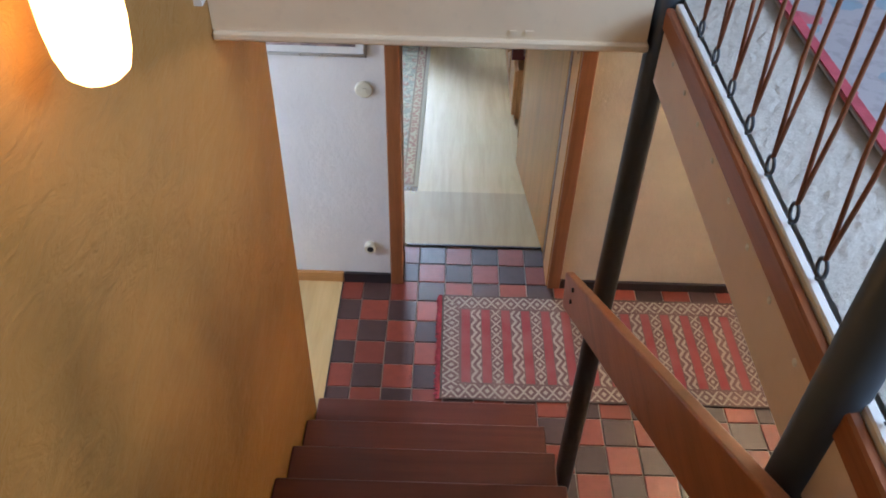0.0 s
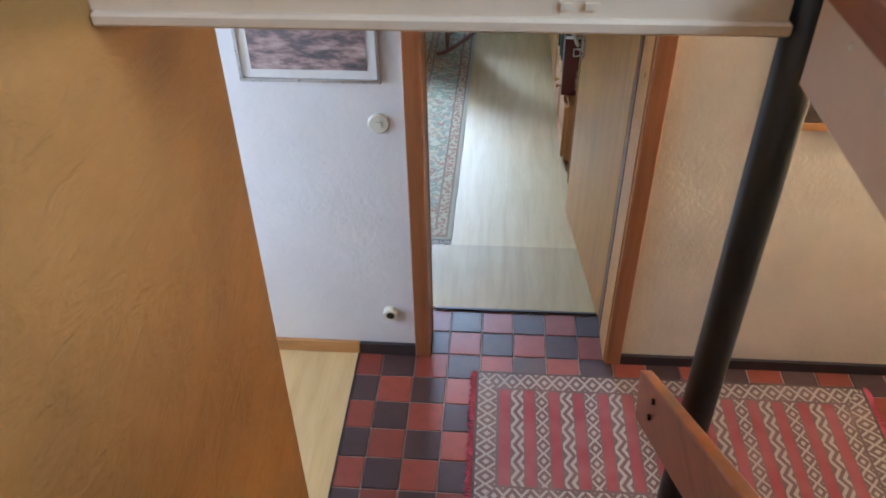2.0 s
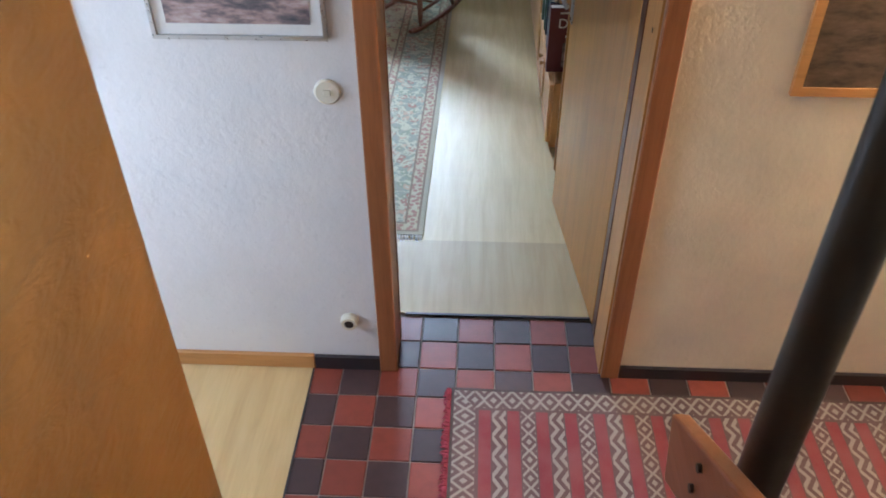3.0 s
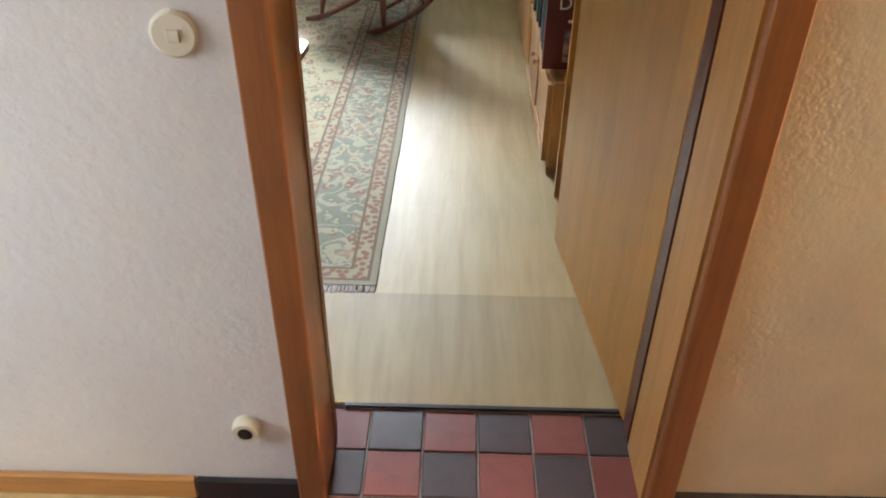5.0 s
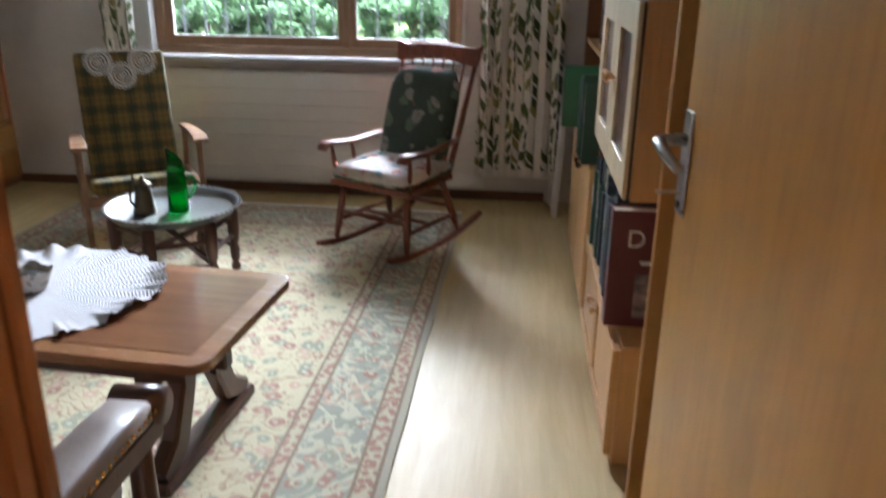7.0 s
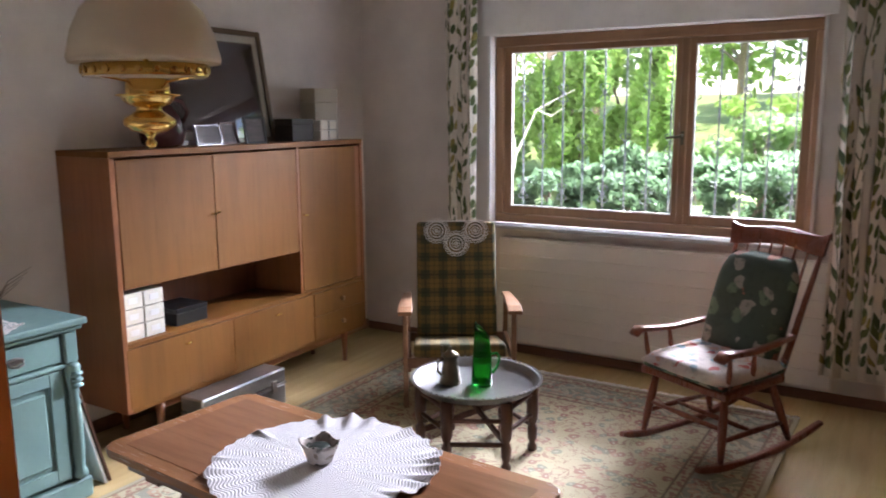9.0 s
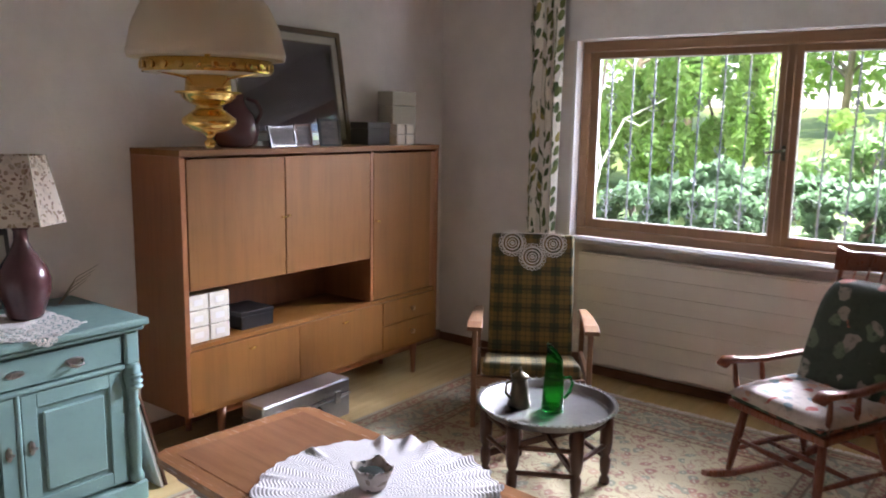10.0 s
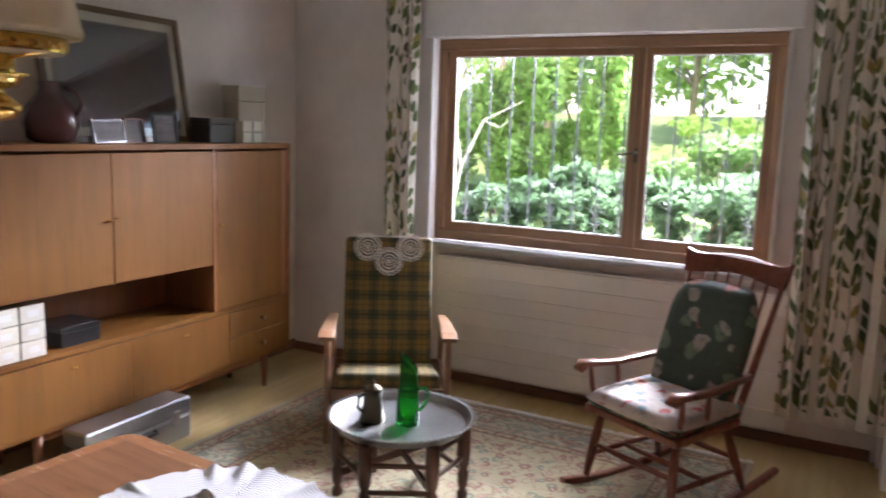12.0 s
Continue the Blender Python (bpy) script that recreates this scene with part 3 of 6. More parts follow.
structure("lintel", bx(WX0 - 0.06, WX1 + 0.06, 8.09, 8.119, WZ1 + 0.005, 2.39), WHITE_PAINT, "white shutter box above the window", "lintel")
structure("ceiling", bx(-2.47, 1.74, 3.7905, 8.45, 2.4, 2.5), CEILING, "plain white room ceiling", "ceiling")
structure("floor", boxes((-2.47, 1.74, 3.92, 8.45, -0.1, 0.0), (-2.47, 0.53, 3.7905, 3.9195, -0.1, 0.0), (1.445, 1.74, 3.7905, 3.9195, -0.1, 0.0)), LAMINATE, "pale laminate floor with a worn seam", "floor")
structure("threshold_floor", bx(0.42, 1.383, 3.912, 4.425, 0.0005, 0.006), LAMINATE_WORN, "pale laminate strip with a lifted edge at the doorway", "floor")
structure("threshold", bx(0.592, 1.39, 3.9, 3.9115, -0.002, 0.007), BLACK_TRIM, "thin dark metal threshold strip", "threshold")
structure("baseboard_west", bx(-2.349, -2.335, 3.96, 8.119, 0, 0.07, bevel=0.003), BASE_WOOD, "dark brown wooden baseboard", "baseboard")
structure("baseboard_north", bx(-2.33, 1.16, 8.105, 8.119, 0, 0.058, bevel=0.003), BASE_WOOD, "dark brown wooden baseboard below the window", "baseboard")

# unseen storey above the room, added to keep the sun off the near garden
HOUSE_RENDER = plaster("pale_house_render", (0.7, 0.66, 0.58), 0.3, 40)
structure("wall_upper_storey", bx(-4.0, 3.7, 5.12, 8.4, 2.52, 5.2), HOUSE_RENDER, "unseen block for the storey above, shading the near garden", "wall")

# hall floor, passage floor
structure("hall_floor", bx(0.25, 3.5, -1.6, 3.9145, -0.1, -0.005), GROUT, "grout bed below the hall tiles", "floor")
structure("passage_floor", bx(-1.6, 0.245, 2.0, 3.59, -0.1, 0.002), LAMINATE, "pale laminate floor of the side passage", "floor")
structure("passage_floor_edge", bx(0.245, 0.252, 2.5, 3.575, -0.05, 0.004), BLACK_TRIM, "dark joint between laminate and tiles", "trim")
structure("baseboard_black", boxes((0.257, 0.5175, 3.572, 3.589, 0, 0.066), (1.468, 3.5, 3.572, 3.589, 0, 0.055)), BLACK_TRIM, "black glazed skirting tiles", "baseboard")
structure("baseboard_pine", bx(-1.6, 0.254, 3.57, 3.589, 0.002, 0.072, bevel=0.003), PINE, "orange pine baseboard in the passage", "baseboard")
# stair wall, passage, stairwell shell
structure("wall_stair", bx(0.112, 0.252, -1.6, 2.567, 0, 4.9), OCHRE_WALL, "ochre sponge-plastered stair wall", "wall")
structure("wall_passage_west", boxes((-1.72, -1.6, 1.9, 2.4, 0, 2.4), (-1.72, -1.6, 3.4, 3.93, 0, 2.4), (-1.72, -1.6, 2.4, 3.4, 0, 0.9), (-1.72, -1.6, 2.4, 3.4, 2.05, 2.4)), WHITE_WALL, "white passage wall with a window opening", "wall")
structure("wall_passage_south", bx(-1.6, 0.111, 1.9, 2.0, 0, 2.4), WHITE_WALL, "plain white passage wall", "wall")
structure("wall_hall_east", bx(3.5, 3.62, -1.6, 3.93, 0, 2.186), CREAM_WALL, "plain cream hall wall", "wall")
structure("wall_south", bx(0.13, 3.62, -1.72, -1.6, 0, 4.9), CREAM_WALL, "plain cream wall behind the stairs", "wall")
structure("wall_upper_east", boxes((3.5, 3.62, -1.6, 0.1, 2.36, 4.9), (3.5, 3.62, 1.7, 5.0, 2.36, 4.9), (3.5, 3.62, 0.1, 1.7, 2.36, 3.0), (3.5, 3.62, 0.1, 1.7, 4.2, 4.9)), ROOM_WALL, "upper landing wall with a window opening", "wall")
structure("wall_upper_north", bx(0.13, 3.62, 5.0, 5.1, 2.36, 4.9), ROOM_WALL, "plain upper landing wall", "wall")
structure("wall_upper_west", bx(0.13, 0.25, 2.58, 5.0, 2.36, 4.9), ROOM_WALL, "plain upper landing wall", "wall")
structure("ceiling_upper", bx(0.0, 3.7, -1.75, 5.1, 4.9, 5.0), CEILING, "plain white upper ceiling", "ceiling")
# slabs of the upper floor around the stairwell
structure("upper_slab", boxes((0.271, 1.265, 2.112, 2.1895, 2.24, 2.368), (0.271, 3.5, 2.19, 3.589, 2.1905, 2.315), (1.36, 3.5, 2.05, 2.19, 2.19, 2.315), (1.305, 3.5, -1.6, 2.0495, 2.19, 2.315)), CEILING, "white underside of the upper floor", "ceiling")
structure("upper_slab_passage", bx(-1.6, 0.27, 2.0, 3.589, 2.35, 2.45), CEILING, "white passage ceiling", "ceiling")
structure("fascia", boxes((0.2535, 1.265, 2.092, 2.1115, 2.2505, 2.368)), CREAM_PAINT, "cream painted beam at the edge of the upper floor", "beam")
structure("fascia_lip", bx(0.2535, 1.27, 2.079, 2.1115, 2.229, 2.25, bevel=0.004), CREAM_PAINT, "cream moulding under the beam", "trim")
structure("fascia_cap", bx(0.2535, 1.265, 2.088, 2.2, 2.3685, 2.382, bevel=0.003), WHITE_PAINT, "white cap strip on the beam", "trim")
structure("stringer_face", bx(1.288, 1.3045, -1.6, 2.05, 2.174, 2.3), PINK_PAINT, "pale pink painted edge of the landing", "trim")
structure("landing_trim", bx(1.284, 1.303, -1.6, 2.06, 2.3005, 2.352, bevel=0.004), TRIM_WOOD, "red-brown wooden trim along the landing edge", "trim")
structure("landing_edge", bx(1.3035, 1.32, -1.6, 2.06, 2.3195, 2.362, bevel=0.003), WHITE_PAINT, "white edge strip of the landing", "trim")
structure("cable_clip", boxes((0.945, 0.96, 2.088, 2.0918, 2.262, 2.272), (0.98, 1.0, 2.088, 2.0918, 2.262, 2.272)), CREAM_PAINT, "tiny painted clips on the beam", "trim")
for k in range(14):
    y = 1.93 - 0.1185 * k
    part("screw_cap", lathe([(0.006, 0.0), (0.006, 0.0015), (0.003, 0.003)], 10), WHITE_PAINT, bpy.data.objects["stringer_face"]).matrix_local = pose(1.2879, y, 2.283, 0, -90, 0)
# shag carpet on the landing: a sheet with tufts
bm = bmesh.new()
bmesh.ops.create_grid(bm, x_segments=200, y_segments=330, size=0.5, matrix=Matrix.Translation((2.414, 0.75, 2.36)) @ Matrix.Diagonal((2.172, 4.7, 1, 1)))
for v in bm.verts:
    v.co.z += 0.0015 * noise.noise(v.co * 45) + 0.0035 * noise.noise(v.co * 130)
structure("landing_carpet", bm, SHAG, "grey shag carpet on the upper landing", "carpet")
bm = bmesh.new()
bmesh.ops.create_grid(bm, x_segments=120, y_segments=60, size=0.5, matrix=Matrix.Translation((1.9, 3.6, 2.345)) @ Matrix.Diagonal((3.2, 2.79, 1, 1)))
for v in bm.verts:
    v.co.z += 0.006 * noise.noise(v.co * 60)
structure("upper_carpet", bm, SHAG, "grey shag carpet beyond the stairwell", "carpet")
bm = bmesh.new()
for (a, b), (c, d) in (((1.52, 1.2), (3.1, 2.9)),):
    box(bm, a, c, b, d, 2.366, 2.378, bevel=0.004)
rug_up = part("landing_rug", bm, PINK_RUG)
tagged(rug_up, "worn pink patterned rug lying on shag carpet", "rug")
part("rug_border", boxes((1.52, 1.542, 1.2, 2.9, 2.3781, 2.382), (1.52, 3.1, 1.2, 1.222, 2.3781, 2.3815)), PINK_EDGE, rug_up, "crimson woven edge")

# doorway: lining, hall casing
door_frame = thing("door_frame", "brown wooden door frame with deep lining", "door frame", kind="structure")
part("lining", bx(0.535, 0.583, 3.592, 3.777, 0, 2.04), CASING, door_frame)
# right jamb: the light it reflects is put into a paler veneer
part("lining", bx(1.392, 1.44, 3.592, 3.777, 0, 2.04), JAMB_WOOD, door_frame, "veneered jamb lining, reflected light in its paler colour")
part("lining", bx(0.5835, 1.3915, 3.592, 3.777, 2.0, 2.04), CASING, door_frame)
part("rebate", bx(1.393, 1.45, 3.7975, 3.858, 0, 2.0), STAIR_WOOD, door_frame, "dark hinge rebate")
part("casing", bx(0.518, 0.586, 3.566, 3.591, 0, 2.075, bevel=0.004), CASING, door_frame)
part("casing", bx(1.398, 1.467, 3.566, 3.591, 0, 2.075, bevel=0.004), CASING, door_frame)
part("casing", bx(0.5865, 1.3975, 3.566, 3.591, 2.0, 2.075, bevel=0.004), CASING, door_frame)
part("stop_bead", bx(0.5833, 0.586, 3.755, 3.777, 0.0, 2.0, bevel=0.002), CASING, door_frame)
part("rebate", bx(0.545, 0.581, 3.7975, 3.815, 0, 2.0, bevel=0.002), CASING, door_frame)
part("strike_plate", bx(1.3896, 1.3918, 3.655, 3.661, 1.405, 1.42), BLACK_TRIM, door_frame, "small dark hinge screw plate")
part("casing", bx(0.518, 0.583, 3.7905, 3.797, 0, 2.075, bevel=0.003), CASING, door_frame)
part("casing", bx(1.43, 1.476, 3.7905, 3.797, 0, 2.075, bevel=0.003), CASING, door_frame)

# door leaf, open into the room
door = thing("door_1", "open orange-brown veneered door standing in the room", "door", pose(1.422, 3.922, 0, 0, 0, 97.0), kind="structure")
part("door_leaf", bx(-0.055, 0.861, -0.002, 0.038, 0.012, 2.0, bevel=0.002), DOOR_WOOD, door)
part("door_edge", bx(0.8612, 0.865, 0.0, 0.036, 0.012, 2.0), DOOR_WOOD, door)
part("hinge_rebate", bx(-0.0605, -0.0555, 0.0, 0.036, 0.012, 2.0), CASING, door, "dark edge band")
plate = part("handle_plate", bx(0.808, 0.85, 0.0385, 0.045, 0.985, 1.185, bevel=0.003), STEEL, door, "brushed steel handle plate")
part("door_handle", tb([(0.829, 0.045, 1.13), (0.829, 0.085, 1.13), (0.818, 0.098, 1.128), (0.778, 0.1, 1.12), (0.7, 0.098, 1.106)], [0.012, 0.011, 0.012, 0.011, 0.009], 12), STEEL, plate, "bent steel lever", smooth=True)
key = part("key", tb([(0.829, 0.045, 1.03), (0.829, 0.09, 1.03)], 0.004, 8), STEEL, plate)
part("keyhole", lathe([(0.008, 0), (0.008, 0.003)], 12, (0, 0, 0)), BLACK, plate).matrix_local = pose(0.829, 0.0485, 1.005, 90, 0, 0)

# ---- window ----
win = thing("window_1", "two-pane brown wooden window over the garden", "window", kind="structure")
FY0, FY1 = 8.17, 8.235


def rail_box(name, x0, x1, z0, z1, mat, y0=FY0, y1=FY1):
    return part(name, bx(x0, x1, y0, y1, z0, z1, bevel=0.006), mat, win)


rail_box("window_frame", WX0 + 0.001, WX1 - 0.001, WZ0, 0.92, WINDOW_WOOD, 8.165, 8.25)
rail_box("window_frame", WX0 + 0.001, WX1 - 0.001, 1.99, WZ1 - 0.001, WINDOW_WOOD, 8.165, 8.25)
rail_box("window_frame", WX0 + 0.001, -1.245, 0.9205, 1.9895, WINDOW_WOOD_V, 8.165, 8.25)
rail_box("window_frame", 0.58, WX1 - 0.001, 0.9205, 1.9895, WINDOW_WOOD_V, 8.165, 8.25)
for x0, x1, xi0, xi1 in ((-1.244, -0.094, -1.198, -0.146), (-0.092, 0.579, -0.038, 0.537)):
    sash = part("sash", boxes((x0, x1, 8.18, 8.225, 0.921, 0.97), (x0, x1, 8.18, 8.225, 1.955, 1.989), (x0, xi0, 8.18, 8.225, 0.9702, 1.9548), (xi1, x1, 8.18, 8.225, 0.9702, 1.9548)), WINDOW_WOOD_V, win)
    part("bead", boxes((xi0, xi1, 8.185, 8.2, 0.97, 0.978), (xi0, xi1, 8.185, 8.2, 1.947, 1.955), (xi0, xi0 + 0.007, 8.185, 8.2, 0.9782, 1.9468), (xi1 - 0.007, xi1, 8.185, 8.2, 0.9782, 1.9468)), WHITE_PAINT, sash, "pale glazing bead")
    pane = part("pane", bx(xi0, xi1, 8.201, 8.205, 0.97, 1.955), CLEAR_GLASS, sash)
    pane.visible_shadow = False
part("cover_strip", bx(-0.115, -0.07, 8.165, 8.1795, 0.921, 1.989, bevel=0.005), WINDOW_WOOD_V, win)
hb = part("handle_rose", bx(-0.104, -0.08, 8.157, 8.1648, 1.385, 1.465, bevel=0.003), PEWTER, win)
part("window_handle", tb([(-0.092, 8.158, 1.44), (-0.092, 8.125, 1.44), (-0.1, 8.118, 1.435), (-0.175, 8.116, 1.425)], [0.008, 0.008, 0.009, 0.007], 10), PEWTER, hb, smooth=True)
part("handle", tb([(0.42, 8.15, 0.885), (0.56, 8.15, 0.885)], 0.008, 8), STEEL, win, "steel lever at the sash foot", smooth=True)
SILL_STONE = paint("grey_sill_stone", (0.46, 0.46, 0.45), 0.35)
structure("window_sill", bx(WX0 - 0.04, WX1 + 0.04, 8.035, 8.164, 0.838, 0.861, bevel=0.004), SILL_STONE, "grey stone window sill above the radiator", "window sill")
structure("window_reveal", boxes((WX0 - 0.018, WX0 - 0.0005, 8.09, 8.119, 0.85, WZ1), (WX1 + 0.0005, WX1 + 0.018, 8.09, 8.119, 0.85, WZ1)), WHITE_PAINT, "white beads around the window recess", "trim")

# ---- stairs ----
stairs = thing("staircase", "dark red-brown wooden staircase along the stair wall", "staircase", kind="structure")
for i in range(12):
    zt, yf = 0.18 * (i + 1), 2.625 - 0.251 * i
    part("tread", bx(0.255, 1.253, yf - 0.29, yf, zt - 0.042, zt, bevel=0.006), STAIR_WOOD, stairs)
    part("riser", bx(0.257, 1.245, yf - 0.045, yf - 0.03, zt - 0.18, zt - 0.0425), STAIR_WOOD, stairs)
for x0 in (0.2552, 1.185):
    part("carriage", prism([(2.545, 0.0), (2.335, 0.0), (-0.465, 2.02), (-0.465, 2.11)], "x", x0 + 0.02, x0 + 0.06), STAIR_WOOD, stairs)
rail = thing("handrail", "red-brown wooden board handrail bolted to dark posts", "handrail")
SL = 0.668
bm = bmesh.new()
ya, za, yb = 2.251, 1.364, -0.2
pts = [(ya, za), (ya - 0.04, za - 0.12), (yb, za - 0.185 + SL * (ya - yb)), (yb, za + SL * (ya - yb))]
part("board", prism(pts, "x", 1.204, 1.232, 0.004), RAIL_WOOD, rail)
for d, e in ((0.155, 0.034), (0.15, 0.085)):
    part("bolt", tb([(1.2038, ya - d, za - e + SL * d), (1.198, ya - d, za - e + SL * d)], 0.007, 10), BLACK, rail)


def stair_post(y, x=1.273):
    p = thing("stair_post", "dark grey painted steel pole beside the stairs", "post", group="stair posts")
    part("pole", tb([(x, y, 0.0), (x, y, 3.35)], 0.034, 20), IRON, p, smooth=True)
    part("foot_plate", lathe([(0.06, 0.0), (0.06, 0.008), (0.036, 0.012)], 20, (x, y, 0)), IRON, p)


stair_post(2.127, 1.306)
stair_post(1.0, 1.29)
top_rail = thing("balustrade_rail", "red-brown wooden rail carrying the rope balustrade", "rail")
part("board", bx(1.3, 1.345, -1.55, 2.06, 3.2, 3.33, bevel=0.005), RAIL_WOOD, top_rail)
newel = tagged(part("newel_post", bx(0.765, 0.865, 2.135, 2.2, 2.382, 3.35, bevel=0.006), PINE), "pale pine newel post on the upper floor edge", "post")

for k in range(12):
    y = 1.893 - 0.119 * k
    h = thing("balustrade_rope", "red-brown rope pair hooked to the landing edge", "rope", group="ropes of the balustrade")
    for s in (-1, 1):
        part("rope", tb([(1.316, y, 2.4), (1.316, y + s * 0.018, 2.55), (1.32, y + s * 0.03, 2.9), (1.322, y + s * 0.034, 3.2)], 0.0036, 7), ROPE, h, smooth=True)
    hook = part("hook", tb([(1.316, y + 0.013 * math.sin(a), 2.387 + 0.015 * math.cos(a)) for a in [q * math.tau / 14 for q in range(14)]], 0.0032, 6, True), IRON, h, "small dark steel eye hook", smooth=True)
    part("shank", tb([(1.316, y, 2.366), (1.316, y, 2.373)], 0.004, 6), IRON, hook)

# stair wall lamp
lamp = thing("wall_lamp", "lit orange-white glass lamp on the stair wall", "lamp")
part("glass_shade", lathe([(0.012, 0.0), (0.03, 0.003), (0.042, 0.014), (0.049, 0.04), (0.053, 0.08), (0.053, 0.12), (0.049, 0.16), (0.04, 0.195), (0.03, 0.197)], 24, (0.345, 1.315, 2.565)), GLOW, lamp, smooth=True)
part("bracket", bx(0.2525, 0.305, 1.3, 1.33, 2.69, 2.73, bevel=0.005), BRASS, lamp)


hl = thing("wall_lamp", "lit orange-white glass lamp on the hall wall", "lamp")
part("glass_shade", lathe([(0.024, 0.0), (0.042, 0.006), (0.055, 0.06), (0.059, 0.13), (0.056, 0.2), (0.047, 0.25), (0.042, 0.252)], 24, (2.78, 3.5, 1.6)), GLOW_HALL, hl, smooth=True)
part("bracket", bx(2.74, 2.82, 3.555, 3.5895, 1.67, 1.8, bevel=0.01), BRASS, hl)


# ---- hall things ----
def wall_frame(name, label, x0, x1, z0, z1, y, frame_mat, picture, mat_w=0.05, w=0.014, mount=WHITE_PAINT):
    f = thing(name, label, "picture")
    part("frame", boxes((x0, x1, y - 0.02, y - 0.001, z0, z0 + w), (x0, x1, y - 0.02, y - 0.001, z1 - w, z1), (x0, x0 + w, y - 0.02, y - 0.001, z0 + w, z1 - w), (x1 - w, x1, y - 0.02, y - 0.001, z0 + w, z1 - w)), frame_mat, f)
    part("mount", bx(x0 + w, x1 - w, y - 0.01, y - 0.002, z0 + w, z1 - w), mount, f)
    part("print", bx(x0 + w + mat_w, x1 - w - mat_w, y - 0.013, y - 0.0102, z0 + w + mat_w, z1 - w - mat_w), picture, f)
    return f


wall_frame("framed_print", "landscape print in a thin grey metal frame", -0.08, 0.438, 1.4, 1.78, WY0, STEEL, LANDSCAPE, 0.035, 0.012)
wall_frame("framed_print", "pale print in a thin grey metal frame", -0.85, -0.33, 1.29, 1.68, WY0, STEEL, LANDSCAPE, 0.05, 0.012)
wall_frame("framed_picture", "dark brown picture in an orange wooden frame", 1.808, 2.3, 1.25, 1.63, WY0, PINE, BROWN_PRINT, 0.0, 0.028, BLACK)


def disc(bm, r, y0, y1, x, z, seg=28):
    tube(bm, [(x, y0, z), (x, (y0 + y1) / 2, z), (x, y1, z)], [r, r, r * 0.86], seg)


sw = thing("light_switch", "round ivory plastic light switch on white plaster", "switch")
bm = bmesh.new()
disc(bm, 0.042, WY0 - 0.0005, WY0 - 0.012, 0.418, 1.229)
part("cover", bm, PLASTIC, sw)
part("rocker", bx(0.407, 0.429, WY0 - 0.016, WY0 - 0.0122, 1.218, 1.24, bevel=0.001), PLASTIC, sw)
so = thing("wall_socket", "round ivory plastic socket low on the wall", "socket")
bm = bmesh.new()
disc(bm, 0.034, WY0 - 0.0005, WY0 - 0.03, 0.412, 0.262)
part("cover", bm, PLASTIC, so)
bm = bmesh.new()
disc(bm, 0.018, WY0 - 0.0302, WY0 - 0.032, 0.412, 0.262, 20)
part("opening", bm, BLACK, so)

KX0, KX1, KY0, KY1 = 0.808, 2.53, 2.77, 3.485
kilim = thing("kilim_runner", "red and cream striped kilim runner on the tiles", "rug")
bm = bmesh.new()
bmesh.ops.create_grid(bm, x_segments=80, y_segments=36, size=0.5, matrix=Matrix.Translation(((KX0 + KX1) / 2, (KY0 + KY1) / 2, 0.007)) @ Matrix.Diagonal((KX1 - KX0, KY1 - KY0, 1, 1)))
for v in bm.verts:
    v.co.z += 0.003 * noise.noise(v.co * 7)
    v.co.y += 0.006 * noise.noise(Vector((v.co.x * 4, 0, 0)))
r = bmesh.ops.extrude_face_region(bm, geom=list(bm.faces))
for v in (e for e in r["geom"] if isinstance(e, bmesh.types.BMVert)):
    v.co.z = 0.001
part("weave", bm, kilim_mat(KX0, KX1, KY0, KY1), kilim)
for x, s in ((KX0, -1), (KX1, 1)):
    bm = bmesh.new()
    rng = random.Random(4)
    y = KY0 + 0.01
    while y < KY1 - 0.005:
        l = rng.uniform(0.018, 0.032)
        tube(bm, [(x, y, 0.006), (x + s * l * 0.6, y + rng.uniform(-0.006, 0.006), 0.008), (x + s * l, y + rng.uniform(-0.01, 0.01), 0.003)], [0.004, 0.005, 0.002], 5)
        y += 0.0085
    part("fringe", bm, PINK_EDGE, kilim, "crimson fringe")


# ---- room: built-in fittings ----
radiator = thing("radiator", "long white ribbed panel radiator under the window", "radiator")
part("panel", bx(-1.2, 0.78, 8.045, 8.075, 0.1, 0.775), RADIATOR_WHITE, radiator)
for i in range(7):
    z = 0.102 + i * 0.096
    part("rib", bx(-1.2, 0.78, 8.024, 8.0445, z, z + 0.0945, bevel=0.0025), RADIATOR_WHITE, radiator)
part("top_grille", bx(-1.2, 0.78, 8.024, 8.1, 0.7755, 0.785), RADIATOR_WHITE, radiator)
for x in (-0.9, 0.5):
    part("bracket", bx(x, x + 0.04, 8.0755, 8.119, 0.2, 0.6), RADIATOR_WHITE, radiator)
pipe = thing("heating_pipe", "white painted heating pipe beside the curtain", "pipe")
part("pipe", tb([(1.2, 8.06, 0.0), (1.2, 8.06, 2.399)], 0.017, 12), WHITE_PAINT, pipe, smooth=True)
board = tagged(part("leaning_board", bx(0, 0.03, 0, 0.2, 0, 0.83, bevel=0.003), WHITE_PAINT), "narrow white board standing beside the bookcase", "board")
board.matrix_world = pose(1.2, 7.78, 0.0, 0, 2, 0)


